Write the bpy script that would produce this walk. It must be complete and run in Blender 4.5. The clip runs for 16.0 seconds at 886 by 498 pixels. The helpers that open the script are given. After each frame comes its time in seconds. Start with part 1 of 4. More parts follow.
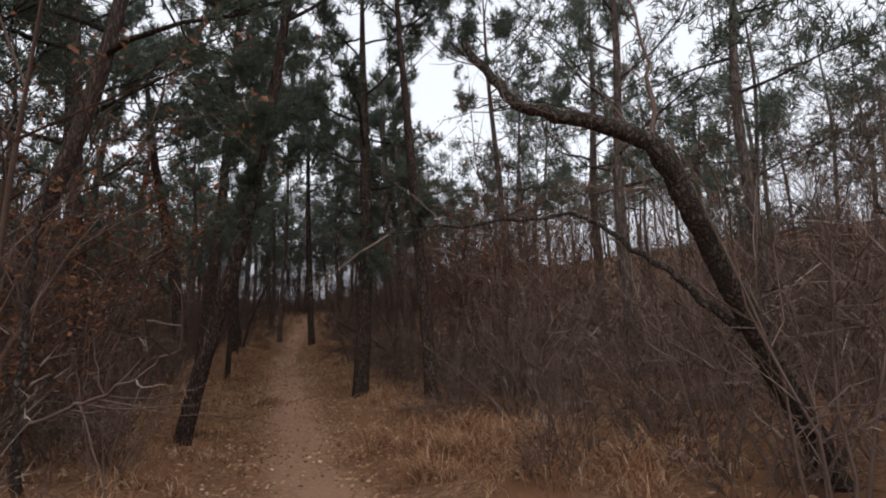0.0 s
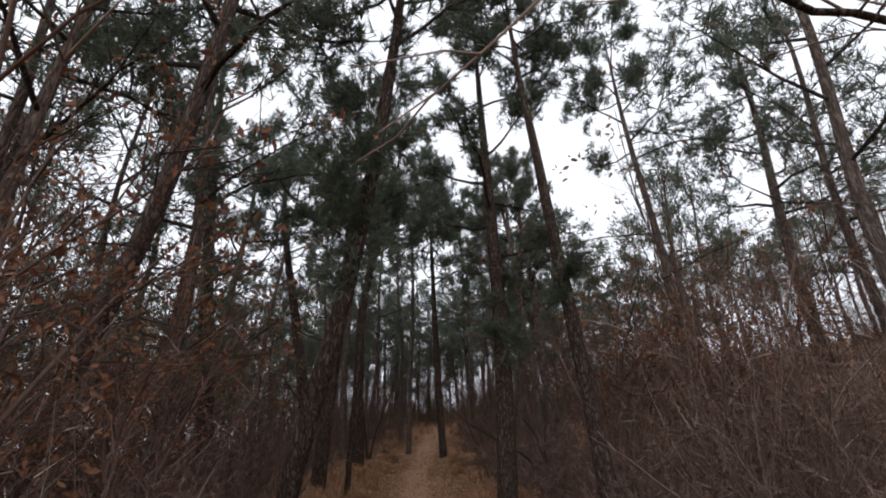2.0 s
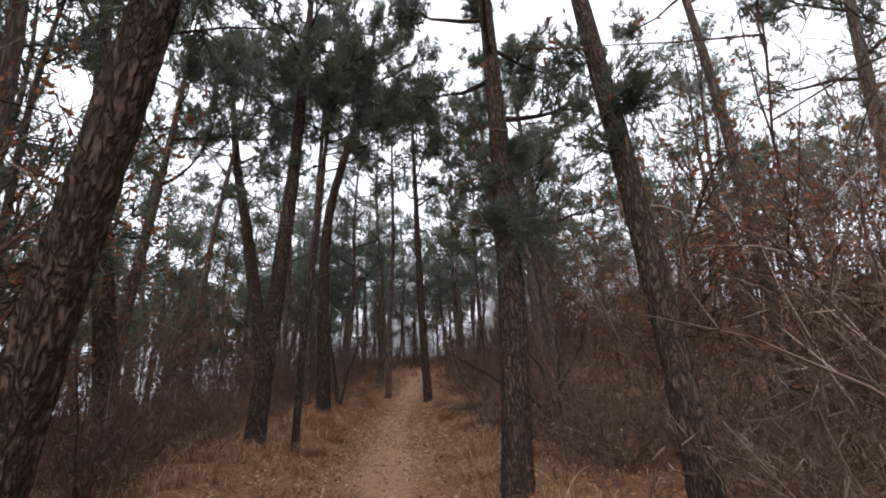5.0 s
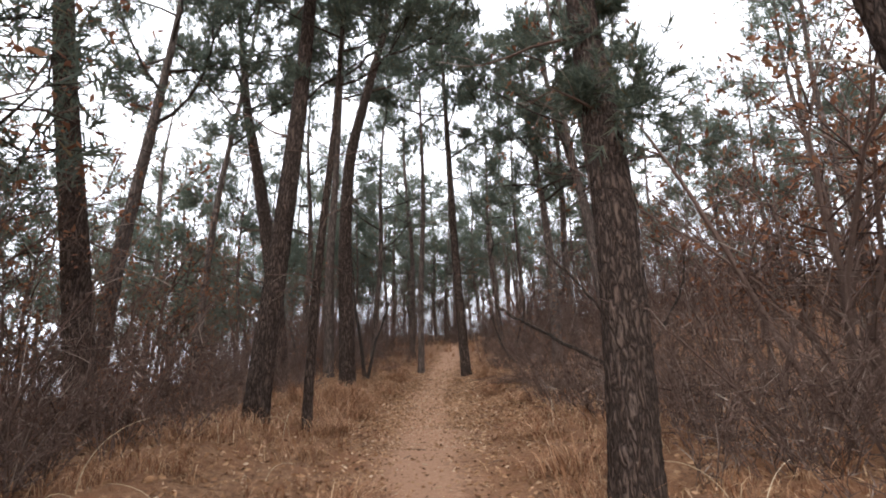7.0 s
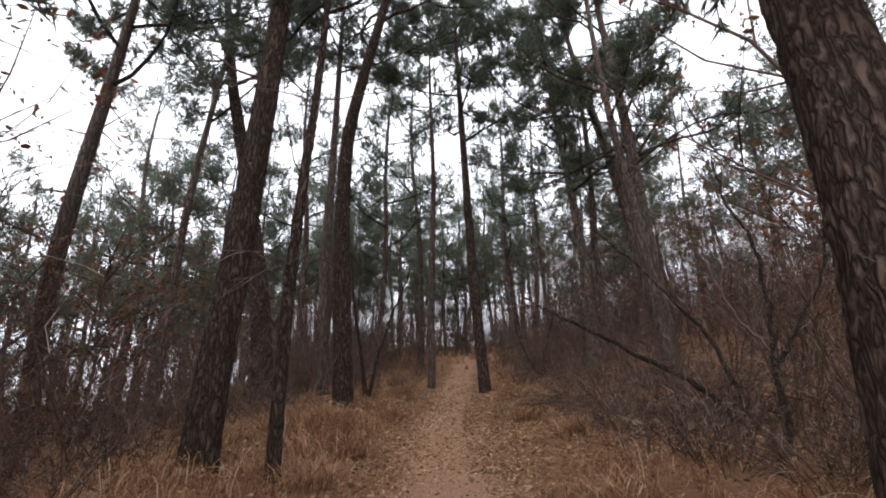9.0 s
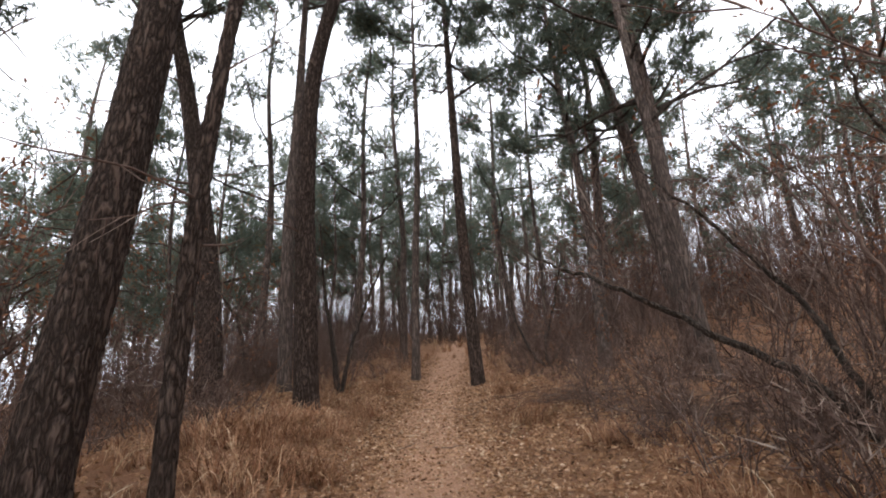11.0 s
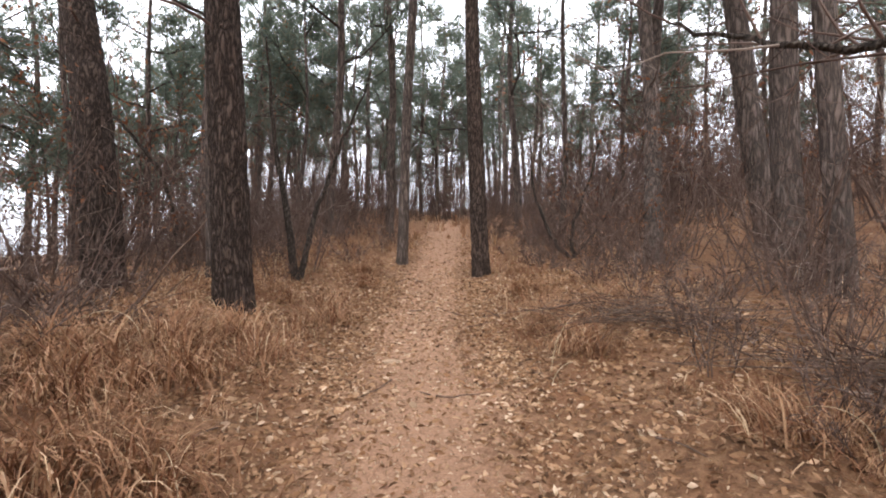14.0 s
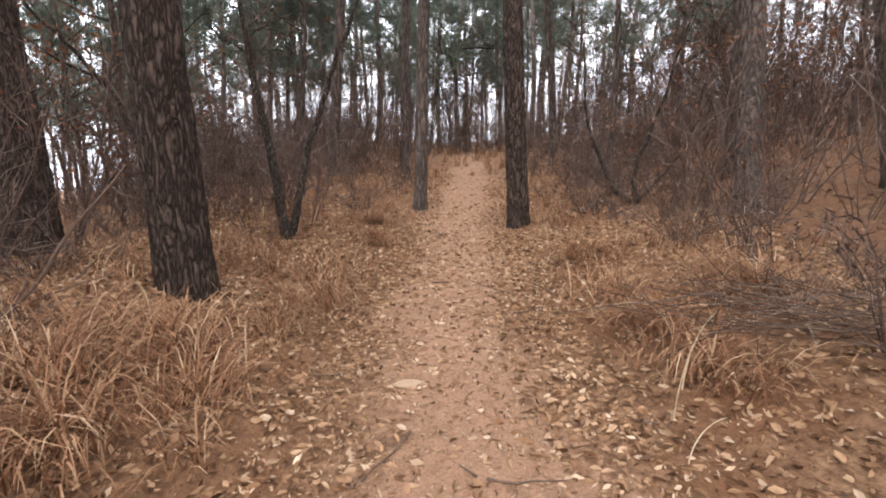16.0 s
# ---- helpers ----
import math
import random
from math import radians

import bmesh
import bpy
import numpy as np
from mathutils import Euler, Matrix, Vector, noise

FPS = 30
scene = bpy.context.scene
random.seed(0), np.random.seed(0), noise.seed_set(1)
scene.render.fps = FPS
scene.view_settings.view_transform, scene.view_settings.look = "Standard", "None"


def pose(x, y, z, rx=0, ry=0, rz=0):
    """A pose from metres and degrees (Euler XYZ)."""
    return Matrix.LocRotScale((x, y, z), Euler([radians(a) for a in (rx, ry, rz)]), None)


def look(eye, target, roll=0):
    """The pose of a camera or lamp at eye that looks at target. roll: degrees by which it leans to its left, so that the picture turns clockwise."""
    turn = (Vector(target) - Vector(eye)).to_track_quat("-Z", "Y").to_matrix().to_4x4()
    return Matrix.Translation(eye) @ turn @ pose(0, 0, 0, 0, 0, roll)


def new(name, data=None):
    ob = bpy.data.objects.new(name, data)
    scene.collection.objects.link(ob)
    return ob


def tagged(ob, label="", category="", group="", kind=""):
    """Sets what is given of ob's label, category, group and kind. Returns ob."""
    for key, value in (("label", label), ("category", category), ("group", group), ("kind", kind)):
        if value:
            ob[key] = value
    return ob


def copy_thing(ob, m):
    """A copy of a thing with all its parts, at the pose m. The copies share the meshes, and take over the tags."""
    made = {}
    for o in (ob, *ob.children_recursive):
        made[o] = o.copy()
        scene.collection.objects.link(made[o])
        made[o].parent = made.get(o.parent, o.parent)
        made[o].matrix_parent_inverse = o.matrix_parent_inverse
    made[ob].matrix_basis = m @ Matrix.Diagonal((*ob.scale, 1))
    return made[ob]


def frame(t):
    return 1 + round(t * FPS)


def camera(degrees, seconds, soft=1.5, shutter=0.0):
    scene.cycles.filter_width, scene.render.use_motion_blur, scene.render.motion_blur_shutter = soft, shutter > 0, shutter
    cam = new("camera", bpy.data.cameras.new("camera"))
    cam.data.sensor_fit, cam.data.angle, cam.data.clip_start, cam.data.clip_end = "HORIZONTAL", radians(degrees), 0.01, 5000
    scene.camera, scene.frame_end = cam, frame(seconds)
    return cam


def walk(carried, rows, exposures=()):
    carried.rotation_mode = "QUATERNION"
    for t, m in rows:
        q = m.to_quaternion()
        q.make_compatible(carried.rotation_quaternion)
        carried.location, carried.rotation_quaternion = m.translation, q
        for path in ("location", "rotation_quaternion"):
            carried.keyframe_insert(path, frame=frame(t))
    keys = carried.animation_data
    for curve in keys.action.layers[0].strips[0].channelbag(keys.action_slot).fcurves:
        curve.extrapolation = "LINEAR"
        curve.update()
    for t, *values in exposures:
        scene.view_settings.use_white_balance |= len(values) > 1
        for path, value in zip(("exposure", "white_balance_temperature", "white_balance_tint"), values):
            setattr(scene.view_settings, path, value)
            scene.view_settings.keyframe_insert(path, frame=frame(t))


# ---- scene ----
# ---------------------------------------------------------------- camera
cam = camera(87.1, 16.0, soft=1.9, shutter=0.0)
METRES, EYE, TILT, LEAN, TURN = 18.0, 1.42, 8.5, 1.0, 0.0
ROWS = [
    (0.0, 0.0, 0.0, 0.0, 0.0, 0.0, -0.0),
    (0.5, -0.0078, 0.0334, -0.0135, 6.18, 2.08, 2.37),
    (1.0, -0.0112, 0.0694, -0.0237, 10.81, 7.55, 3.12),
    (1.5, -0.025, 0.0978, -0.032, 14.82, 12.76, 3.25),
    (2.0, -0.0332, 0.1328, -0.0402, 15.52, 13.5, 2.56),
    (2.5, -0.0476, 0.1661, -0.0479, 15.09, 12.99, 2.41),
    (3.0, -0.0622, 0.199, -0.0548, 14.91, 12.3, 2.28),
    (3.5, -0.0661, 0.2345, -0.0599, 14.93, 11.3, 2.32),
    (4.0, -0.0754, 0.2693, -0.0656, 14.6, 10.17, 2.62),
    (4.5, -0.0775, 0.3026, -0.0732, 13.84, 8.76, 2.69),
    (7.0, -0.1341, 0.4549, -0.1178, 17.64, 5.68, 3.21),
    (7.5, -0.1493, 0.4838, -0.125, 17.87, 6.09, 3.22),
    (8.0, -0.1571, 0.5115, -0.1263, 18.56, 6.96, 3.18),
    (8.5, -0.1653, 0.5409, -0.1258, 19.09, 7.44, 2.78),
    (9.0, -0.184, 0.5692, -0.1298, 18.48, 7.01, 3.16),
    (11.5, -0.2353, 0.6902, -0.1432, 14.73, 4.49, 3.46),
    (12.0, -0.2479, 0.7114, -0.1405, 12.62, 2.54, 3.09),
    (12.5, -0.2493, 0.7446, -0.1444, 12.54, -0.26, 1.69),
    (13.0, -0.2656, 0.7723, -0.1531, 12.58, -2.8, 1.05),
    (13.5, -0.271, 0.7951, -0.1527, 13.96, -7.89, 0.87),
    (14.0, -0.2769, 0.8259, -0.1588, 15.4, -9.35, 0.32),
    (14.5, -0.2923, 0.8468, -0.1592, 15.66, -8.87, 0.21),
    (15.0, -0.2964, 0.8643, -0.1544, 15.61, -8.65, 0.15),
    (15.5, -0.3025, 0.8874, -0.1525, 16.78, -12.62, -0.06),
    (16.0, -0.311, 0.9137, -0.1636, 17.35, -17.6, 1.11),
]
EXPOSURES = [(0.0, 0.15), (1.0, 0.5), (2.0, 0.4), (2.5, 0.15), (3.2, 0.2), (4.5, 0.8), (7.0, 1.7), (9.0, 1.2), (11.5, 1.6), (12.5, 1.25), (13.5, 1.75), (14.5, 2.4), (16.0, 2.28)]
walk(cam, [(t, pose(0, 0, EYE, TILT, LEAN, TURN) @ pose(METRES * x, METRES * y, METRES * z, 90 + pitch, roll, yaw)) for t, x, y, z, yaw, pitch, roll in ROWS], EXPOSURES)

# ---------------------------------------------------------------- overcast sky and a wide, weak sun
world = bpy.data.worlds.new("overcast")
scene.world = world
world.use_nodes = True
wn, wl = world.node_tree.nodes, world.node_tree.links
sky = wn.new("ShaderNodeTexSky")
sky.sky_type = "NISHITA"
sky.sun_disc = False
sky.sun_elevation, sky.sun_rotation = radians(42), radians(200)
sky.air_density, sky.dust_density, sky.ozone_density = 1.0, 6.0, 1.0
pale = wn.new("ShaderNodeHueSaturation")
pale.inputs["Saturation"].default_value = 0.12
cloud = wn.new("ShaderNodeMix")
cloud.data_type = "RGBA"
cloud.inputs["Factor"].default_value = 0.75
cloud.inputs["B"].default_value = (9.1, 9.5, 10.5, 1)
wl.new(sky.outputs["Color"], pale.inputs["Color"])
wl.new(pale.outputs["Color"], cloud.inputs["A"])
wl.new(cloud.outputs["Result"], wn["Background"].inputs["Color"])
wn["Background"].inputs["Strength"].default_value = 0.115

sun_data = bpy.data.lights.new("sun", "SUN")
sun_data.energy, sun_data.angle, sun_data.color = 0.6, radians(30), (1.0, 0.97, 0.93)
sun = new("sun", sun_data)
sun.matrix_world = look((0, 0, 40), (-0.34 * 36, 0.94 * 36, 0))

# ---------------------------------------------------------------- materials
def material(name, rough=0.8):
    m = bpy.data.materials.new(name)
    m.use_nodes = True
    n, l = m.node_tree.nodes, m.node_tree.links
    b = n["Principled BSDF"]
    b.inputs["Roughness"].default_value = rough
    b.inputs["Specular IOR Level"].default_value = 0.25
    return m, n, l, b


def ramp(n, stops):
    r = n.new("ShaderNodeValToRGB")
    while len(r.color_ramp.elements) < len(stops):
        r.color_ramp.elements.new(0.5)
    for e, (p, c) in zip(r.color_ramp.elements, stops):
        e.position, e.color = p, (*c, 1)
    return r


def noise_tex(n, l, vector, scale, detail=4.0, rough=0.6):
    t = n.new("ShaderNodeTexNoise")
    t.inputs["Scale"].default_value, t.inputs["Detail"].default_value, t.inputs["Roughness"].default_value = scale, detail, rough
    l.new(vector, t.inputs["Vector"])
    return t


def mix(n, l, fac, a, b, mode="MIX"):
    x = n.new("ShaderNodeMix")
    x.data_type, x.blend_type = "RGBA", mode
    for sock, v in (("Factor", fac), ("A", a), ("B", b)):
        if hasattr(v, "links"):
            l.new(v, x.inputs[sock])
        else:
            x.inputs[sock].default_value = v if sock == "Factor" else (*v, 1)
    return x.outputs["Result"]


def bump(n, l, b, height, strength, distance):
    k = n.new("ShaderNodeBump")
    k.inputs["Strength"].default_value, k.inputs["Distance"].default_value = strength, distance
    l.new(height, k.inputs["Height"])
    l.new(k.outputs["Normal"], b.inputs["Normal"])


def bark_material(name, dark, light, warm, stretch=0.30, scale=24.0):
    m, n, l, b = material(name, 0.95)
    b.inputs["Specular IOR Level"].default_value = 0.1
    co = n.new("ShaderNodeTexCoord")
    mp = n.new("ShaderNodeMapping")
    mp.inputs["Scale"].default_value = (1, 1, stretch)
    l.new(co.outputs["Object"], mp.inputs["Vector"])
    warp = noise_tex(n, l, mp.outputs["Vector"], 9.0, 3)
    off = mix(n, l, 0.10, mp.outputs["Vector"], warp.outputs["Color"], "LINEAR_LIGHT")
    v = n.new("ShaderNodeTexVoronoi")
    v.feature, v.inputs["Scale"].default_value = "DISTANCE_TO_EDGE", scale
    l.new(off, v.inputs["Vector"])
    cell = n.new("ShaderNodeTexVoronoi")
    cell.inputs["Scale"].default_value = scale
    l.new(off, cell.inputs["Vector"])
    crack = ramp(n, [(0.0, (0, 0, 0)), (0.34, (1, 1, 1))])
    l.new(v.outputs["Distance"], crack.inputs["Fac"])
    fine = noise_tex(n, l, mp.outputs["Vector"], 60.0, 5)
    big = noise_tex(n, l, co.outputs["Object"], 1.4, 3)
    plate = mix(n, l, cell.outputs["Color"], light, warm)
    plate = mix(n, l, 0.85, plate, fine.outputs["Fac"], "OVERLAY")
    plate = mix(n, l, big.outputs["Fac"], plate, warm)
    l.new(mix(n, l, crack.outputs["Color"], dark, plate), b.inputs["Base Color"])
    add = n.new("ShaderNodeMath")
    add.operation = "MULTIPLY_ADD"
    l.new(fine.outputs["Fac"], add.inputs[0])
    add.inputs[1].default_value = 0.35
    l.new(crack.outputs["Color"], add.inputs[2])
    bump(n, l, b, add.outputs[0], 1.0, 0.02)
    return m


def ground_colour(n, l, b, soil, tan, dead, russet, bare, pale):
    """Leaf mould, and bare trodden earth where the mesh's attribute "trodden" says so."""
    co = n.new("ShaderNodeTexCoord")
    p = co.outputs["Object"]
    a, c, d = noise_tex(n, l, p, 1.1, 5), noise_tex(n, l, p, 14.0, 6, 0.7), noise_tex(n, l, p, 70.0, 4, 0.7)
    r1 = ramp(n, [(0.35, soil), (0.5, tan), (0.68, dead)])
    l.new(c.outputs["Fac"], r1.inputs["Fac"])
    r2 = ramp(n, [(0.40, (0, 0, 0)), (0.62, (1, 1, 1))])
    l.new(a.outputs["Fac"], r2.inputs["Fac"])
    col = mix(n, l, r2.outputs["Color"], r1.outputs["Color"], russet)
    at = n.new("ShaderNodeAttribute")
    at.attribute_name = "trodden"
    wear = n.new("ShaderNodeMath")
    wear.operation = "MULTIPLY_ADD"
    l.new(c.outputs["Fac"], wear.inputs[0])
    wear.inputs[1].default_value = 0.9
    l.new(at.outputs["Fac"], wear.inputs[2])
    r3 = ramp(n, [(0.62, (0, 0, 0)), (1.0, (1, 1, 1))])
    l.new(wear.outputs[0], r3.inputs["Fac"])
    earth = mix(n, l, c.outputs["Fac"], bare, pale)
    col = mix(n, l, r3.outputs["Color"], col, earth)
    col = mix(n, l, 0.7, col, d.outputs["Fac"], "OVERLAY")
    l.new(col, b.inputs["Base Color"])
    bump(n, l, b, c.outputs["Fac"], 1.0, 0.05)


def varied(name, stops, rough=0.85, island=True, translucent=0.0, spec=0.25):
    """A material whose pieces differ by a random number each."""
    m, n, l, b = material(name, rough)
    b.inputs["Specular IOR Level"].default_value = spec
    g = n.new("ShaderNodeNewGeometry") if island else n.new("ShaderNodeObjectInfo")
    r = ramp(n, stops)
    l.new(g.outputs["Random Per Island" if island else "Random"], r.inputs["Fac"])
    co = n.new("ShaderNodeTexCoord")
    f = noise_tex(n, l, co.outputs["Object"], 25.0, 3)
    l.new(mix(n, l, 0.35, r.outputs["Color"], f.outputs["Fac"], "OVERLAY"), b.inputs["Base Color"])
    if translucent:
        t = n.new("ShaderNodeBsdfTranslucent")
        l.new(r.outputs["Color"], t.inputs["Color"])
        s = n.new("ShaderNodeMixShader")
        s.inputs["Fac"].default_value = translucent
        l.new(b.outputs["BSDF"], s.inputs[1])
        l.new(t.outputs["BSDF"], s.inputs[2])
        l.new(s.outputs["Shader"], n["Material Output"].inputs["Surface"])
    return m


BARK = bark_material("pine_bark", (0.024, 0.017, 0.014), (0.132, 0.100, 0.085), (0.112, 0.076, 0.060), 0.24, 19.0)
# paler copy of the bark for farther trunks, haze put into its colour
BARK_HAZED = bark_material("hazed_pine_bark", (0.06, 0.047, 0.041), (0.23, 0.185, 0.163), (0.160, 0.118, 0.098), 0.2, 14.0)
LIMB = bark_material("limb_bark", (0.03, 0.024, 0.02), (0.13, 0.11, 0.095), (0.10, 0.075, 0.06), 0.5, 22.0)
TWIG = varied("twig_wood", [(0.0, (0.056, 0.036, 0.029)), (0.5, (0.118, 0.077, 0.062)), (0.9, (0.180, 0.128, 0.106)), (1.0, (0.33, 0.265, 0.22))], 0.95, True, 0.0, 0.06)
NEEDLE = varied("pine_needles", [(0.0, (0.070, 0.090, 0.070)), (0.6, (0.105, 0.130, 0.098)), (0.93, (0.135, 0.145, 0.100)), (1.0, (0.19, 0.125, 0.06))], 0.55, True, 0.38)
DEADWOOD = varied("dead_wood", [(0.0, (0.085, 0.055, 0.042)), (0.7, (0.15, 0.100, 0.075)), (1.0, (0.24, 0.18, 0.14))], 0.95, True, 0.0, 0.06)
OAKLEAF = varied("withered_leaves", [(0.0, (0.13, 0.055, 0.030)), (0.5, (0.20, 0.085, 0.045)), (1.0, (0.26, 0.13, 0.07))], 0.8, True, 0.3)
LITTER = varied("fallen_leaves", [(0.0, (0.10, 0.055, 0.032)), (0.3, (0.26, 0.140, 0.075)), (0.7, (0.41, 0.245, 0.142)), (0.93, (0.50, 0.33, 0.21)), (1.0, (0.62, 0.46, 0.33))], 0.8, True, 0.0, 0.12)
LITTER_ONE = varied("single_fallen_leaf", [(0.0, (0.24, 0.12, 0.06)), (0.5, (0.42, 0.25, 0.145)), (1.0, (0.62, 0.46, 0.33))], 0.8, False, 0.0, 0.12)
GRASS = varied("dry_grass", [(0.0, (0.12, 0.048, 0.022)), (0.45, (0.29, 0.138, 0.070)), (0.82, (0.45, 0.265, 0.150)), (1.0, (0.66, 0.48, 0.31))], 0.7, True, 0.2)
SCRAPS = varied("leaf_scraps", [(0.0, (0.20, 0.11, 0.06)), (0.4, (0.36, 0.22, 0.13)), (1.0, (0.60, 0.44, 0.31))], 0.8)
STONE = varied("path_stone", [(0.0, (0.28, 0.18, 0.11)), (1.0, (0.40, 0.28, 0.19))], 0.95, False, 0.0, 0.05)

SOIL, SOIL_N, SOIL_L, SOIL_B = material("forest_floor", 0.95)
ground_colour(SOIL_N, SOIL_L, SOIL_B, (0.085, 0.042, 0.023), (0.205, 0.108, 0.058), (0.34, 0.198, 0.110), (0.20, 0.095, 0.048), (0.285, 0.150, 0.088), (0.41, 0.245, 0.158))

# ---------------------------------------------------------------- mesh helpers
rng = np.random.default_rng(7)


def mesh_from(name, V, Q=None, T=None, mat=None, smooth=False):
    """One mesh from arrays of corners, quads and triangles."""
    me = bpy.data.meshes.new(name)
    Q = np.zeros((0, 4), int) if Q is None else np.asarray(Q, int).reshape(-1, 4)
    T = np.zeros((0, 3), int) if T is None else np.asarray(T, int).reshape(-1, 3)
    V = np.asarray(V, float)
    me.vertices.add(len(V))
    me.vertices.foreach_set("co", V.ravel())
    me.loops.add(Q.size + T.size)
    me.loops.foreach_set("vertex_index", np.concatenate([Q.ravel(), T.ravel()]))
    me.polygons.add(len(Q) + len(T))
    me.polygons.foreach_set("loop_start", np.concatenate([np.arange(len(Q)) * 4, Q.size + np.arange(len(T)) * 3]))
    if smooth:
        me.polygons.foreach_set("use_smooth", np.ones(len(Q) + len(T), bool))
    me.update(calc_edges=True)
    if mat:
        me.materials.append(mat)
    return me


class Soup:
    """Gathers corners and faces of one mesh."""
    def __init__(self):
        self.v, self.q, self.t, self.n = [], [], [], 0

    def add(self, V, Q=None, T=None):
        self.v.append(V)
        if Q is not None and len(Q):
            self.q.append(np.asarray(Q) + self.n)
        if T is not None and len(T):
            self.t.append(np.asarray(T) + self.n)
        self.n += len(V)

    def mesh(self, name, mat, smooth=False):
        return mesh_from(name, np.concatenate(self.v), np.concatenate(self.q) if self.q else None,
                         np.concatenate(self.t) if self.t else None, mat, smooth)


def part(name, me, parent, label=""):
    ob = new(name, me)
    ob.parent = parent
    return tagged(ob, label) if label else ob


def unit(v):
    return v / (np.linalg.norm(v, axis=-1, keepdims=True) + 1e-9)


def tube(soup, pts, radii, sides=5, rough=0.0, close=True):
    """A tapering tube along pts."""
    pts = np.asarray(pts, float)
    radii = np.asarray(radii, float)
    tang = unit(np.gradient(pts, axis=0))
    ref = np.array([0.31, 0.77, 0.2]) if abs(tang[0, 2]) > 0.7 else np.array([0, 0, 1.0])
    a = unit(np.cross(tang, ref))
    b = np.cross(tang, a)
    th = np.arange(sides) * 2 * np.pi / sides
    r = radii[:, None] * np.ones(sides)
    if rough:
        r = r * (1 + rough * rng.uniform(-1, 1, r.shape))
    V = pts[:, None] + r[..., None] * (np.cos(th)[None, :, None] * a[:, None] + np.sin(th)[None, :, None] * b[:, None])
    k, s = np.meshgrid(np.arange(len(pts) - 1), np.arange(sides), indexing="ij")
    i0, i1 = k * sides + s, k * sides + (s + 1) % sides
    Q = np.stack([i0, i1, i1 + sides, i0 + sides], -1).reshape(-1, 4)
    T = None
    if close and sides > 3:
        e = (len(pts) - 1) * sides
        T = [[e, e + j, e + j + 1] for j in range(1, sides - 1)]
    soup.add(V.reshape(-1, 3), Q, T)


def wander(start, way, length, steps, bend=0.15, lift=0.0):
    """A crooked line from start along way."""
    d = unit(np.asarray(way, float))
    p = [np.asarray(start, float)]
    for _ in range(steps):
        d = unit(d + rng.normal(0, bend, 3) + np.array([0, 0, lift]))
        p.append(p[-1] + d * length / steps)
    return np.array(p)


def along(pts, f):
    x = f * (len(pts) - 1)
    i = min(int(x), len(pts) - 2)
    return pts[i] + (pts[i + 1] - pts[i]) * (x - i), unit(pts[i + 1] - pts[i])


def needles(soup, centres, ways, count, length, width, spread=1.1):
    """Brushes of needles, each needle one thin blade."""
    C, D = np.repeat(centres, count, 0), np.repeat(ways, count, 0)
    N = len(C)
    d = unit(D + rng.normal(0, spread * 0.6, (N, 3)))
    s = unit(np.cross(d, rng.normal(0, 1, (N, 3))))
    L = length * rng.uniform(0.7, 1.2, (N, 1))
    back = C - D * length * rng.uniform(0, 0.9, (N, 1))
    V = np.stack([back - s * width / 2, back + s * width / 2, back + d * L], 1).reshape(-1, 3)
    soup.add(V, None, np.arange(3 * N).reshape(-1, 3))


# ---------------------------------------------------------------- the lie of the land
PY = [-60, -5, 0, 1.3, 2.5, 5.6, 8.6, 10.7, 13, 16.5, 20, 24, 29, 35, 45, 60, 80, 400]
PZ = [0.4, 0.12, 0.0, -0.2, -0.33, -0.53, -0.83, -0.78, -0.68, -0.50, -0.23, 0.22, 0.92, 1.67, 2.5, 3.8, 4.4, 0]
XY = [-60, 0, 5, 10, 15, 20, 25, 30, 35, 45, 80, 400]
XX = [14, 0.05, -1.35, -3.0, -4.85, -6.6, -7.85, -8.9, -10.2, -13, -25, -130]
CU = [-400, -60, -25, -12, -6, -2.6, -0.8, 0.8, 2, 10, 25, 60, 400]
CZ = [-30, -7, -3.2, -0.6, 0.40, 0.45, 0, 0, 0.25, 0.9, 3.0, 8.5, 24]


def soft_interp(v, a, b):
    w = 0.8
    return (np.interp(v - w, a, b) + 2 * np.interp(v, a, b) + np.interp(v + w, a, b)) / 4


def centre(y):
    return soft_interp(y, XY, XX)


def lateral(x, y):
    return (x - centre(y)) * 0.95


def hash_noise(x, y):
    return (np.sin(x * 2.1 + 1.3 * np.sin(y * 1.7)) * np.cos(y * 2.3 + np.sin(x * 1.1)) * 0.05
            + np.sin(x * 7.3 + y * 3.1) * np.cos(y * 8.7 - x * 2.2) * 0.012)


def land(x, y):
    x, y = np.asarray(x, float), np.asarray(y, float)
    u = lateral(x, y)
    off = np.clip((np.abs(u) - 0.5) / 1.2, 0, 1)
    return soft_interp(y, PY, PZ) + np.interp(u, CU, CZ) + hash_noise(x, y) * (0.25 + off)


def spaced(lo, hi, step, far):
    mid = np.arange(lo, hi, step)
    out = step * np.cumsum(1.22 ** np.arange(1, 60))
    out = out[out < far]
    return np.concatenate([(lo - out)[::-1], mid, hi + out])


gx, gy = spaced(-16, 7, 0.16, 900), spaced(-1, 34, 0.16, 900)
GX, GY = np.meshgrid(gx, gy)
GZ = land(GX, GY)
ii, jj = np.meshgrid(np.arange(len(gy) - 1), np.arange(len(gx) - 1), indexing="ij")
i0 = ii * len(gx) + jj
ground = new("ground", mesh_from("ground", np.stack([GX, GY, GZ], -1).reshape(-1, 3),
             np.stack([i0, i0 + 1, i0 + 1 + len(gx), i0 + len(gx)], -1), None, SOIL, True))


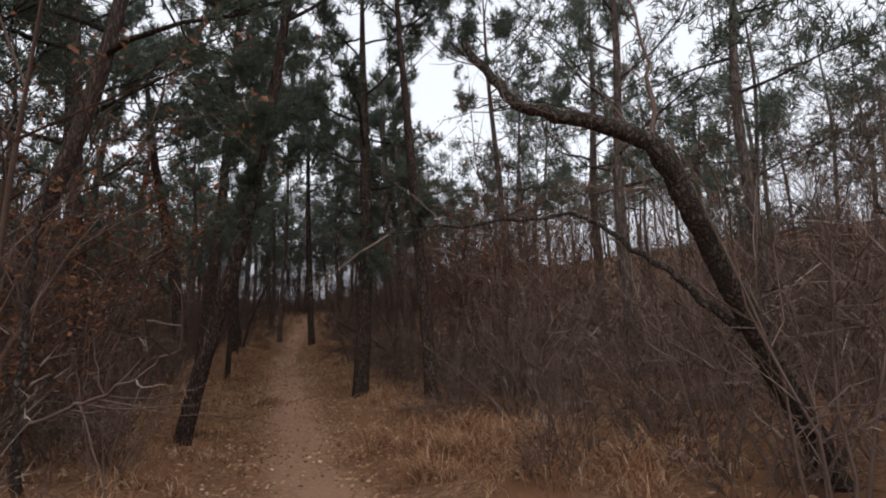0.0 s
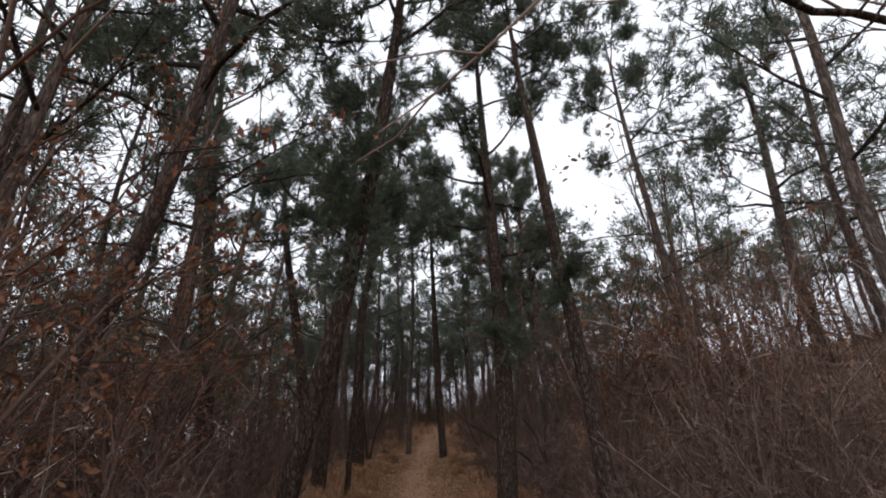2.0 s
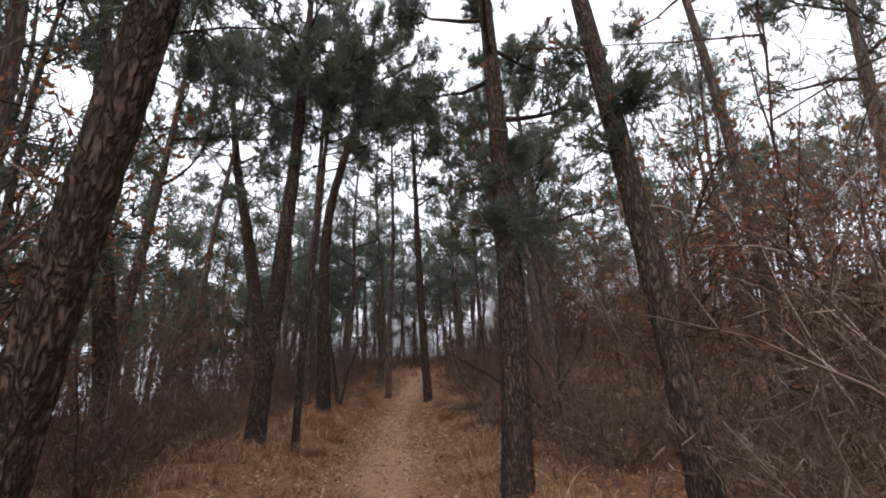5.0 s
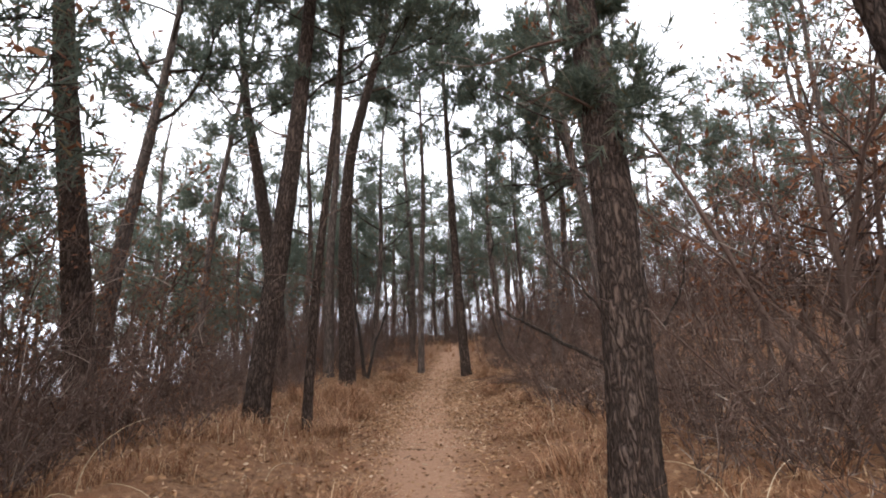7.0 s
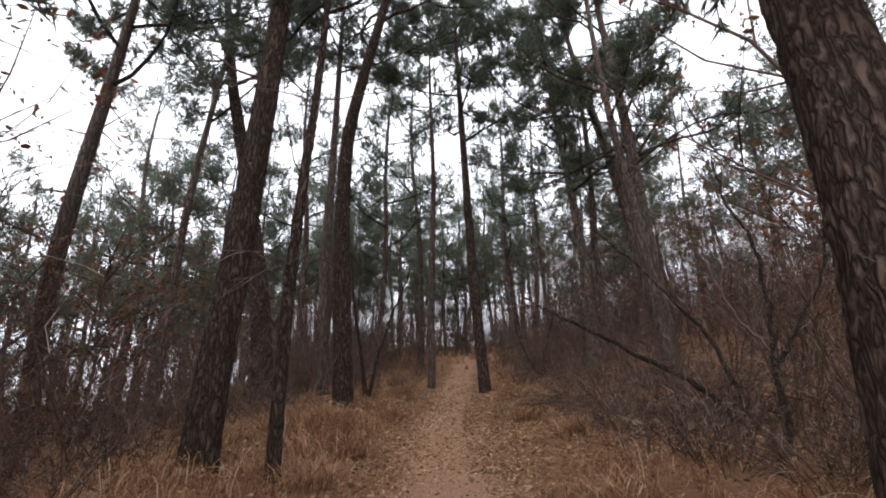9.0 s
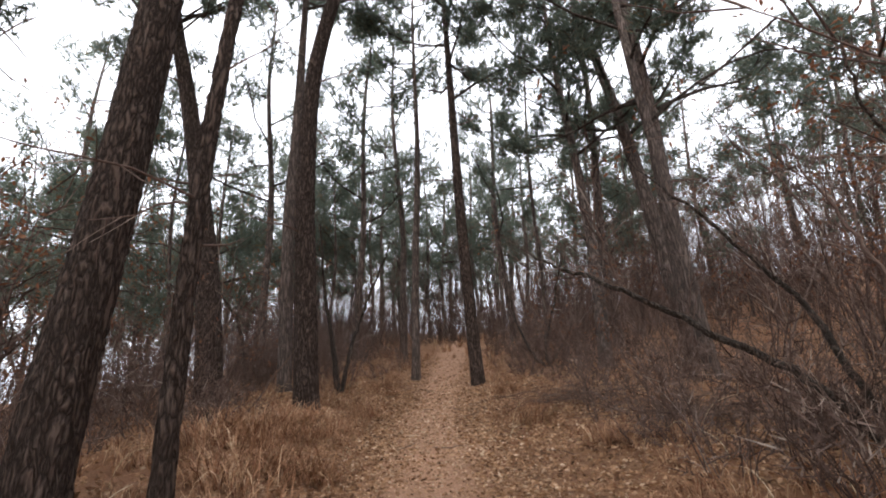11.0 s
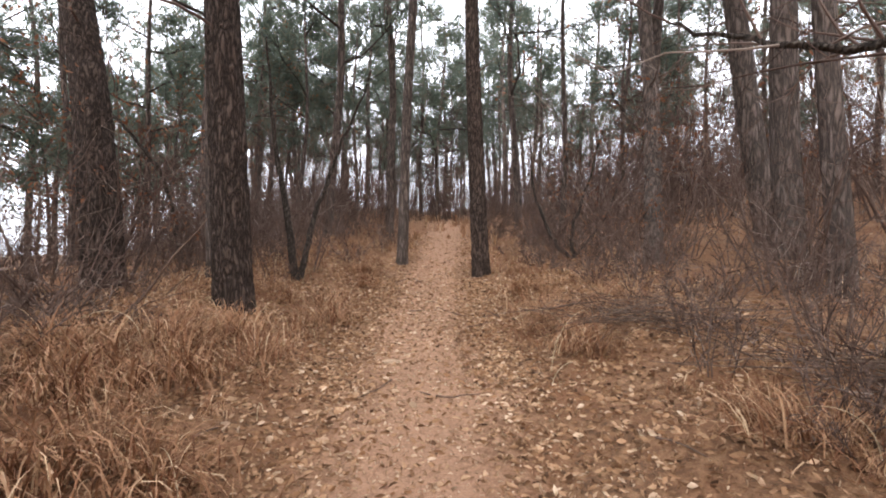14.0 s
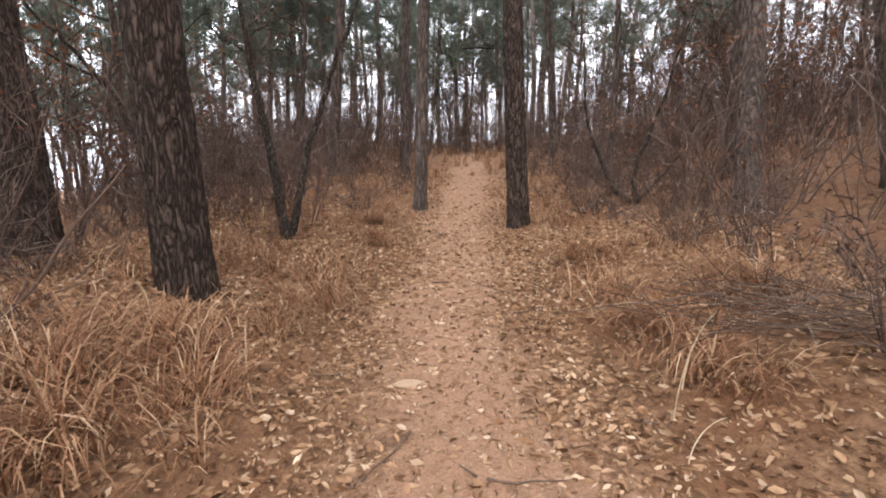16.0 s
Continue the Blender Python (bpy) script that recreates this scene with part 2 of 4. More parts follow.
def wear_of(ob, x, y):
    u = np.abs(lateral(x, y) + 0.12 * np.sin(y * 1.9) + 0.07 * np.sin(y * 5.3))
    a = ob.data.attributes.new("trodden", "FLOAT", "POINT")
    a.data.foreach_set("value", np.clip(1.0 - (u - 0.22) / 0.80, 0, 1).ravel() * 0.6)


wear_of(ground, GX, GY)
tagged(ground, "forest floor of brown soil under dead leaves and needles", "ground", kind="structure")

# the trodden path, a strip of bare earth with ragged edges
sy = np.arange(-6, 42, 0.1)
su = np.linspace(-1, 1, 15)
wob = 0.62 + 0.13 * np.sin(sy * 1.3) + 0.09 * np.sin(sy * 3.7 + 1) + 0.05 * rng.uniform(-1, 1, len(sy))
wob2 = 0.62 + 0.13 * np.sin(sy * 1.1 + 2) + 0.09 * np.sin(sy * 4.3) + 0.05 * rng.uniform(-1, 1, len(sy))
SU = np.where(su[None] < 0, su[None] * wob[:, None], su[None] * wob2[:, None])
PX, PYY = centre(sy)[:, None] + SU, np.repeat(sy[:, None], 15, 1)
PZZ = land(PX, PYY) + 0.014 * (1 - np.abs(su[None]) ** 4) - 0.004
ii, jj = np.meshgrid(np.arange(len(sy) - 1), np.arange(14), indexing="ij")
i0 = ii * 15 + jj
path = new("path", mesh_from("path", np.stack([PX, PYY, PZZ], -1).reshape(-1, 3),
           np.stack([i0, i0 + 1, i0 + 16, i0 + 15], -1), None, SOIL, True))
wear_of(path, PX, PYY)
tagged(path, "narrow footpath of trodden tan earth strewn with leaves", "path", kind="structure")

# ---------------------------------------------------------------- pines
def trunk_line(height, lean, bend, sway=0.12):
    """Bends from the foot: lean is the run per metre in x and y, bend the run added with the square of the height.
    A lean of three or more rows (height, run in x, run in y) gives the crooked trunk itself."""
    n = max(int(height / 0.5), 8)
    h = np.linspace(0, height, n)
    if len(lean) > 2:
        k = np.array(lean, float)
        tail = (k[-1, 1:] - k[-3, 1:]) / (k[-1, 0] - k[-3, 0]) * 0.6
        k = np.vstack([k, [height + 1, *(k[-1, 1:] + tail * (height + 1 - k[-1, 0]))]])
        xy = np.stack([np.interp(h, k[:, 0], k[:, i]) for i in (1, 2)], -1)
        for _ in range(2):
            xy[1:-1] = (xy[:-2] + 2 * xy[1:-1] + xy[2:]) / 4
        return np.stack([xy[:, 0], xy[:, 1], h - 0.25], -1)
    ph = rng.uniform(0, 6, 4)
    x = lean[0] * h + bend[0] * h * h / 10 + sway * (np.sin(h * 0.7 + ph[0]) - np.sin(ph[0])) * np.minimum(h / 4, 1)
    y = lean[1] * h + bend[1] * h * h / 10 + sway * (np.sin(h * 0.6 + ph[1]) - np.sin(ph[1])) * np.minimum(h / 4, 1)
    return np.stack([x, y, h - 0.25], -1)


def trunk_mesh(line, diam, near):
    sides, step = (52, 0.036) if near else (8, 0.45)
    L = line[-1, 2] - line[0, 2]
    zs = np.linspace(0, 1, max(int(L / step), 10))
    if near:
        k = int(5.5 / 0.036)
        zs = np.concatenate([np.linspace(0, 5.5 / L, k), np.linspace(5.5 / L, 1, 40)[1:]])
    pts = np.stack([np.interp(zs, np.linspace(0, 1, len(line)), line[:, i]) for i in range(3)], -1)
    h = zs * L
    rad = diam / 2 * (np.clip(1 - zs, 0.03, 1) ** 0.62 * 1.0 + 0.32 * np.exp(-h / 0.22))
    s = Soup()
    tube(s, pts, rad, sides, 0.0)
    V = s.v[0].reshape(len(pts), sides, 3)
    th = np.arange(sides) * 2 * np.pi / sides
    ctr = pts[:, None]
    out = V - ctr
    ph = rng.uniform(0, 6, 5)
    lobes = 0.05 * np.sin(2 * th + ph[0])[None] + 0.035 * np.sin(3 * th + ph[1] + 0.5 * h[:, None]) + 0.05 * np.exp(-h / 0.3)[:, None] * np.sin(5 * th + ph[2])[None]
    if near:
        # plates: nearest of scattered seeds on the unrolled bark
        circ = diam * np.pi
        n_seed = int(circ * 5.5 / 0.0085)
        sx, sz = rng.uniform(0, circ, n_seed), rng.uniform(-0.2, 5.7, n_seed)
        lo = h < 5.5
        gxx = (th / (2 * np.pi) * circ)[None]
        crack = np.zeros((len(h), sides))
        for r in np.where(lo)[0]:
            near_z = np.abs(sz - h[r]) < 0.3
            dx = np.abs(gxx[0][:, None] - sx[near_z][None])
            dx = np.minimum(dx, circ - dx)
            dd = np.sort(np.hypot(dx, (h[r] - sz[near_z])[None] * 0.42), 1)
            crack[r] = np.clip((dd[:, 1] - dd[:, 0]) / 0.020, 0, 1)
        lobes = lobes + np.where(lo[:, None], (crack - 1) * 0.014 / np.maximum(rad, 0.03)[:, None], 0) + rng.uniform(-0.012, 0.012, lobes.shape)
    else:
        lobes = lobes + rng.uniform(-0.03, 0.03, lobes.shape)
    s.v[0] = (ctr + out * (1 + lobes[..., None])).reshape(-1, 3)
    return s.mesh("trunk", BARK if near else BARK_HAZED, True)


def pine(diam, height, lean=(0, 0), bend=(0, 0), clear=0.5, near=False, tufts=(), limbs=14, dense=1.15, far=False, snags=6):
    """A pine at the origin: a trunk, its boughs, and a crown of needle brushes."""
    tree = new("pine_tree")
    line = trunk_line(height, lean, bend, 0.10 if far else 0.04)
    part("trunk", trunk_mesh(line, diam, near), tree)
    crown = Soup()
    C, D = [], []
    for k in range(limbs):
        f = clear + (0.97 - clear) * (k + rng.uniform(0, 0.8)) / limbs
        p, _ = along(line, f)
        az = k * 2.4 + rng.uniform(-0.5, 0.5)
        reach = (height * 0.25) * (1.12 - 0.85 * (f - clear) / (1 - clear)) * rng.uniform(0.6, 1.25)
        way = np.array([math.cos(az), math.sin(az), rng.uniform(0.0, 0.55)])
        bough = Soup()
        axis = wander(p, way, reach, 6, 0.16, 0.05)
        r0 = diam * 0.16 * (1.15 - f)+0.012
        tube(bough, axis[::2] if far else axis, np.linspace(r0, 0.007, 4 if far else 7), 4 if far else 5)
        for j in range(int(5 * dense) + 3):
            g = rng.uniform(0.30, 1.0)
            q, t = along(axis, g)
            side = unit(t + rng.normal(0, 0.75, 3) + np.array([0, 0, 0.25]))
            twig = wander(q, side, reach * rng.uniform(0.22, 0.5) * (1.2 - 0.5 * g), 4, 0.2, 0.10)
            tube(bough, twig[[0, 4]] if far else twig, np.linspace(r0 * 0.35 + 0.003, 0.004, 2 if far else 5), 3, 0, False)
            for m in range(int(8 * dense) + 2):
                e, te = along(twig, rng.uniform(0.35, 1.0))
                C.append(e + rng.normal(0, 0.20 if far else 0.12, 3))
                D.append(unit(te + rng.normal(0, 0.6, 3) + np.array([0, 0, 0.5])))
        part("bough", bough.mesh("bough", LIMB), tree)
    C, D = np.array(C), np.array(D)
    if far:
        needles(crown, C, D, 7, 0.26, 0.032)
    else:
        needles(crown, C, D, 16, 0.24, 0.025)
    for h0, h1, num in tufts:
        knots = []
        for h in np.linspace(h0, h1, max(int((h1 - h0) / 0.28), 3)):
            p, t = along(line, (h + 0.25) / height)
            az = rng.uniform(0, 6.28)
            o = np.array([math.cos(az), math.sin(az), rng.uniform(0, 0.6)])
            knots.append((p + o * rng.uniform(0.1, 0.6), o, rng.uniform(0.10, 0.26)))
        P, W = [], []
        for k in range(num):
            p, o, r = knots[rng.integers(0, len(knots))]
            d = rng.normal(0, 1, 3)
            P.append(p + d * r)
            W.append(unit(o + d * 0.7))
        needles(crown, np.array(P), np.array(W), 20, 0.17, 0.016)
    # dead snags below the crown
    for k in range(3 if far else snags):
        snag = Soup()
        p, _ = along(line, rng.uniform(0.22, clear + 0.1))
        az = rng.uniform(0, 6.28)
        ax = wander(p, (math.cos(az), math.sin(az), rng.uniform(-0.2, 0.3)), rng.uniform(0.5, 1.7), 5, 0.14)
        tube(snag, ax, np.linspace(diam * 0.05 + 0.004, 0.003, 6), 4)
        for j in range(3):
            q, t = along(ax, rng.uniform(0.4, 0.9))
            tube(snag, wander(q, t + rng.normal(0, 0.7, 3), 0.4, 3, 0.2), [0.005, 0.004, 0.003, 0.002], 3, 0, False)
        part("dead_branch", snag.mesh("dead_branch", TWIG), tree, "bare grey dead branch")
    part("crown", crown.mesh("crown", NEEDLE), tree, "clumped dark green needles")
    return tree


def set_at(ob, x, y, turn=0.0, size=1.0, sink=0.0):
    ob.matrix_world = Matrix.Translation((x, y, float(land(x, y)) - sink)) @ Matrix.Rotation(turn, 4, "Z") @ Matrix.Scale(size, 4)
    return ob


taken = []


def path_pine(x, y, diam, height, lean, bend, clear, near, tufts, label, snags=6):
    """A pine beside the path; tufts: needle tufts on its trunk, from height to height, and how many."""
    taken.append((x, y))
    return set_at(tagged(pine(diam, height, lean, bend, clear, near, tufts, snags=snags), label, "pine tree", "pines along the path"), x, y)


path_pine(-8.66, 19.62, 0.46, 14.5, ((0, 0, 0), (2, -0.01, -0.12), (4, -0.07, -0.21), (6.5, 0.0, -0.25), (8, 0.35, -0.2), (10.5, 1.05, -0.15)), (0, 0), 0.66, True, [], "tall pine with furrowed dark brown bark beside the path")
path_pine(-9.98, 20.85, 0.32, 14.0, ((0, 0, 0), (4, -0.08, -0.03), (6, 0.04, -0.03), (10, 0.15, -0.03)), (0, 0), 0.66, False, [], "straight grey-brown pine close behind another pine")
path_pine(-11.02, 19.98, 0.52, 14.5, ((0, 0, 0), (1, -0.08, 0.02), (3, -0.40, 0.08), (5, -0.98, 0.20), (7, -1.33, 0.05), (9, -1.73, -0.2)), (0, 0), 0.62, True, [], "thick grey-brown pine on the bank with its top leaning away")
path_pine(-6.74, 14.92, 0.17, 10.0, ((0, 0, 0), (1.4, 0.02, 0), (2.1, 0.06, 0), (3.3, 0.13, 0), (5, 0.18, 0.2), (8, 0.2, 0.4)), (0, 0), 0.62, True, [], "slim young pine at the grass edge")
path_pine(-6.61, 23.90, 0.35, 14.5, ((0, 0, 0), (2, -0.12, -0.03), (5, -0.27, -0.05), (10, -0.44, -0.03)), (0, 0), 0.55, True, [], "slim dark pine standing at the edge of the path")
path_pine(-8.66, 25.05, 0.26, 14.5, (0.03, 0.01), (-0.015, 0.0), 0.70, False, [], "thin straight pine beside the path")
path_pine(-2.25, 12.85, 0.42, 14.0, ((0, 0, 0), (2, 0.10, -0.03), (3, 0.12, 0.06), (5, 0.06, 0.45), (7, 0.0, 0.55), (10, -0.1, 0.55)), (0, 0), 0.42, True, [(3.4, 5.0, 420)], "big pine with deeply plated bark and needle tufts on its trunk")
path_pine(-0.29, 11.47, 0.33, 14.0, ((0, 0, 0), (2, -0.11, 0.05), (4, -0.29, 0.09), (6, -0.47, 0.23), (8, -0.62, 0.5), (10, -0.82, 0.7)), (0, 0), 0.72, True, [(3.9, 5.2, 260)], "leaning pine with needle tufts on its trunk")
path_pine(-7.44, 14.62, 0.42, 14.0, ((0, 0, 0), (1, 0.03, 0.03), (2, 0.02, 0.2), (4, 0.12, 0.31), (6, 0.18, 0.45), (8, 0.2, 0.56)), (0, 0), 0.60, True, [], "thick brown pine leaning out towards the path")
path_pine(-3.62, 23.70, 0.34, 14.0, ((0, 0, 0), (3, 0.05, 0.8), (6, -0.15, 1.3), (9, -0.45, 1.55)), (0, 0), 0.42, False, [], "grey-brown pine leaning over the undergrowth")
path_pine(-10.55, 14.32, 0.52, 14.5, ((0, 0, 0), (2, -0.26, -0.2), (4, -0.33, -0.55), (6, -0.32, -1.0), (8, -0.24, -1.4)), (0, 0), 0.55, True, [], "grey pine with a leaning upper trunk")
path_pine(-4.40, 8.10, 0.27, 12.0, ((0, 0, 0), (1, 0.24, -0.1), (2, 0.55, -0.25), (3, 0.90, -0.35), (4, 1.15, -0.4), (6, 1.5, -0.45), (8, 1.7, -0.4)), (0, 0), 0.62, True, [(3.6, 6.6, 620)], "dark leaning pine thick with needle clumps", 0)
path_pine(-7.65, 7.10, 0.32, 12.5, ((0, 0, 0), (1, 0.46, -0.1), (3, 1.2, -0.15), (4, 1.95, -0.4), (5, 2.5, -0.65), (7, 3.1, -0.9), (9, 3.3, -0.9)), (0, 0), 0.45, False, [], "slanting grey-brown pine reaching over the undergrowth", 1)
path_pine(-13.3, 16.50, 0.38, 14.0, ((0, 0, 0), (1, 0.12, -0.1), (3, 0.65, -0.5), (5, 0.85, -0.45), (8, 0.95, -0.2), (10, 1.05, -0.1)), (0, 0), 0.50, False, [], "leaning grey pine on the slope")
path_pine(2.27, 15.6, 0.28, 14.0, (-0.05, 0.0), (0.0, 0.0), 0.62, False, [], "slender pine standing in bare thicket")
path_pine(6.1, 18.0, 0.42, 14.5, (0.0, 0.0), (0.02, 0.0), 0.45, False, [], "tall pine standing in bare thicket")
path_pine(-1.55, 24.5, 0.42, 14.0, (-0.16, 0.05), (0.0, 0.0), 0.40, False, [], "dark pine leaning to one side in the thicket")
path_pine(-1.70, 23.5, 0.42, 14.0, (-0.06, -0.03), (0.0, 0.0), 0.40, False, [], "upright dark pine in the thicket")
path_pine(-2.0, 21.3, 0.26, 13.5, (-0.10, 0.02), (0.02, 0.0), 0.36, False, [], "slender pine leaning over the thicket")
path_pine(-12.6, 18.4, 0.24, 14.0, (0.03, 0.03), (0.02, 0.02), 0.50, False, [], "slender grey pine on the slope")

# the wood around: six grown once, then copied
rng = np.random.default_rng(11)
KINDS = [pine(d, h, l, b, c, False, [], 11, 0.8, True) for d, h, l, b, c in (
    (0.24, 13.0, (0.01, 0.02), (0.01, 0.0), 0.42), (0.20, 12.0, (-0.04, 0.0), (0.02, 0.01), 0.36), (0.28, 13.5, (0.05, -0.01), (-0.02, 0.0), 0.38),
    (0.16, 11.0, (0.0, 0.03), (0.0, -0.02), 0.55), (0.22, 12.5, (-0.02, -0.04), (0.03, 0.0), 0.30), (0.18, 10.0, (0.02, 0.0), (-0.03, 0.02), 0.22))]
spots = []
for fx, fy in ((6.2, 9.0), (8.6, 12.2), (5.6, 14.2), (9.4, 7.2), (11.5, 10.6), (7.4, 4.2), (12.8, 5.5), (-9.2, 10.8), (-8.6, 6.0), (-10.6, 8.2), (-6.9, 4.0), (-11.5, 11.8), (-6.63, 30.64), (-3.4, 31.0), (-12.6, 23.6), (-14.3, 21.9), (-11.3, 26.4), (-15.4, 24.6), (-10.3, 28.4), (-6.4, 5.7), (-7.8, 9.6), (-9.2, 9.0)):
    taken.append((fx, fy))
    spots.append((fx, fy))
tries = 0
while len(spots) < 162 and tries < 40000:
    tries += 1
    fx, fy = rng.uniform(-40, 26), rng.uniform(-4, 60)
    u = float(lateral(fx, fy))
    if abs(u) < (0.0 if fy > 38 else 2.0 if fy > 27 else 4.5) or (fy < 25 and -6.0 < u < 7.5 and (u > 0 or rng.random() < 0.7)):
        continue
    if fy < 30 and 3 < math.degrees(math.atan2(fx + 1.3, fy - 5.0)) < 13:
        continue
    if (fy < 3 and abs(u) < 3.6) or (fy < 12 and 0 < u < 7):
        continue
    gap = 1.5 if fy > 26 else 2.3
    if min((fx - a) ** 2 + (fy - b) ** 2 for a, b in taken) < gap * gap:
        continue
    taken.append((fx, fy))
    spots.append((fx, fy))
while len(spots) < 194:
    fy = rng.uniform(12, 46)
    fx = float(centre(fy)) - rng.uniform(10.0, 24)
    if len(spots) > 178:
        fy = rng.uniform(38, 50)
        fx = float(centre(fy)) + rng.uniform(-5, 5)
    if min((fx - a) ** 2 + (fy - b) ** 2 for a, b in taken) < 1.6 or (fy < 38 and abs(float(lateral(fx, fy))) < 2.2):
        continue
    taken.append((fx, fy))
    spots.append((fx, fy))
WOOD_LABELS = ["tall slim pine of the surrounding wood", "slender pine of the surrounding wood"]
for k, (fx, fy) in enumerate(spots):
    src = KINDS[k % 6 if k < 6 or 14 <= k < 162 else 4 + k % 2]
    ob = src if k < 6 else copy_thing(src, Matrix())
    tagged(ob, WOOD_LABELS[0 if src in (KINDS[0], KINDS[2], KINDS[4]) else 1], "pine tree", "pines of the surrounding wood")
    set_at(ob, fx, fy, rng.uniform(0, 6.28), rng.uniform(0.85, 1.15))

# young pines with low crowns between the tall ones
YOUNG = [pine(d, h, l, b, c, False, [], 8, 0.95, True) for d, h, l, b, c in (
    (0.13, 8.0, (0.02, 0.0), (0.0, 0.02), 0.34), (0.11, 6.8, (-0.03, 0.02), (0.02, 0.0), 0.28), (0.15, 9.0, (0.0, -0.03), (-0.02, 0.0), 0.42))]
grown = 0
for y0, y1, u0, u1, num in ((27, 44, 2.4, 12, 15), (27, 44, -12, -2.4, 18), (15, 32, -16, -7, 11), (14, 27, -24, -12, 8), (12, 30, 10, 22, 8), (5, 16, -16, -9.5, 4), (38, 48, -3, 4, 7)):
    placed = tries = 0
    while placed < num and tries < 4000:
        tries += 1
        fy = rng.uniform(y0, y1)
        fx = float(centre(fy)) + rng.uniform(u0, u1) / 0.95
        if min((fx - a) ** 2 + (fy - b) ** 2 for a, b in taken) < 1.2:
            continue
        taken.append((fx, fy))
        ob = YOUNG[grown] if grown < 3 else copy_thing(YOUNG[grown % 3], Matrix())
        tagged(ob, "young pine with a low dark green crown", "pine tree", "young pines of the wood")
        set_at(ob, fx, fy, rng.uniform(0, 6.28), rng.uniform(0.8, 1.2))
        grown += 1
        placed += 1

# ---------------------------------------------------------------- bare undergrowth
rng = np.random.default_rng(23)
def shrub_parts(stems, tall, spread, twigs, thick, far=False):
    """Stems, fine twigs and twig ends of a leafless many-stemmed bush."""
    made, fine, tips = [], Soup(), []
    C, D, S = [], [], []
    for k in range(stems):
        az = k * 2.4 + rng.uniform(-0.5, 0.5)
        way = np.array([math.cos(az) * spread, math.sin(az) * spread, 1.0])
        ln = tall * rng.uniform(0.6, 1.1)
        ax = wander((0.12 * math.cos(az), 0.12 * math.sin(az), -0.1), way, ln, 6, 0.13, 0.02)
        stem = Soup()
        tube(stem, ax, np.linspace(thick * rng.uniform(0.7, 1.3), 0.003, 7), 3 if far else 4, 0, not far)
        made.append(stem)
        for j in range(twigs):
            q, t = along(ax, rng.uniform(0.15, 1.0))
            sd = wander(q, t * 0.8 + rng.normal(0, 0.6, 3), ln * rng.uniform(0.15, 0.42), 3, 0.22, 0.06)
            if far:
                C.append(q)
                D.append(unit(sd[-1] - q))
                S.append(float(np.linalg.norm(sd[-1] - q)))
            else:
                tube(fine, sd[[0, 1, 3]], [thick * 0.40, thick * 0.3, 0.002], 3, 0, False)
            tips.append(sd[-1])
            for m in range(6 if far else 4):
                e, te = along(sd, rng.uniform(0.2, 1.0))
                C.append(e)
                D.append(unit(te + rng.normal(0, 0.7, 3) + np.array([0, 0, 0.2])))
                S.append(ln * rng.uniform(0.07, 0.2))
                tips.append(C[-1] + D[-1] * S[-1])
    C, D, S = np.array(C), np.array(D), np.array(S)[:, None]
    w = unit(np.cross(D, rng.normal(0, 1, D.shape))) * (0.0065 if far else 0.0045)
    if far:
        fine.add(np.stack([C - w, C + w, C + D * S], 1).reshape(-1, 3), None, np.arange(3 * len(C)).reshape(-1, 3))
        return made, fine, np.array(tips)
    bend = rng.normal(0, 0.12, D.shape) * S
    V = np.stack([C - w, C + w, C + D * S * 0.5 + bend + w * 0.6, C + D * S * 0.5 + bend - w * 0.6, C + D * S], 1).reshape(-1, 3)
    i = np.arange(len(C))[:, None] * 5
    fine.add(V, i + np.array([[0, 1, 2, 3]]), i + np.array([[3, 2, 4]]))
    return made, fine, np.array(tips)


def shrub(stems, tall, spread, twigs, leaf=0, thick=0.012, name="shrub"):
    """leaf: how many withered leaves hang on it."""
    bush = new(name)
    made, fine, tips = shrub_parts(stems, tall, spread, twigs, thick)
    for stem in made:
        part("stem", stem.mesh("stem", TWIG), bush)
    tagged(part("twig_mass", fine.mesh("twig_mass", TWIG), bush), kind="stuff")
    if leaf:
        c = tips[rng.integers(0, len(tips), leaf)] + rng.normal(0, 0.05, (leaf, 3))
        s = Soup()
        leaves(s, c, rng.normal(0, 1, (leaf, 3)), rng.normal(0, 1, (leaf, 3)), rng.uniform(0.05, 0.11, leaf))
        tagged(part("leafage", s.mesh("leafage", OAKLEAF), bush, "russet withered leaves"), kind="stuff")
    return bush


def thicket(name, label, kinds, spots):
    """Bushes past counting, in one mesh. spots: x, y, turn, size."""
    s = Soup()
    for k, (x, y, turn, size) in enumerate(spots):
        V, Q, T = kinds[k % len(kinds)]
        c, n = math.cos(turn) * size, math.sin(turn) * size
        W = np.stack([V[:, 0] * c - V[:, 1] * n + x, V[:, 0] * n + V[:, 1] * c + y, V[:, 2] * size + float(land(x, y))], -1)
        s.add(W, Q, T)
    return tagged(new(name, s.mesh(name, TWIG)), label, "thicket", kind="stuff")


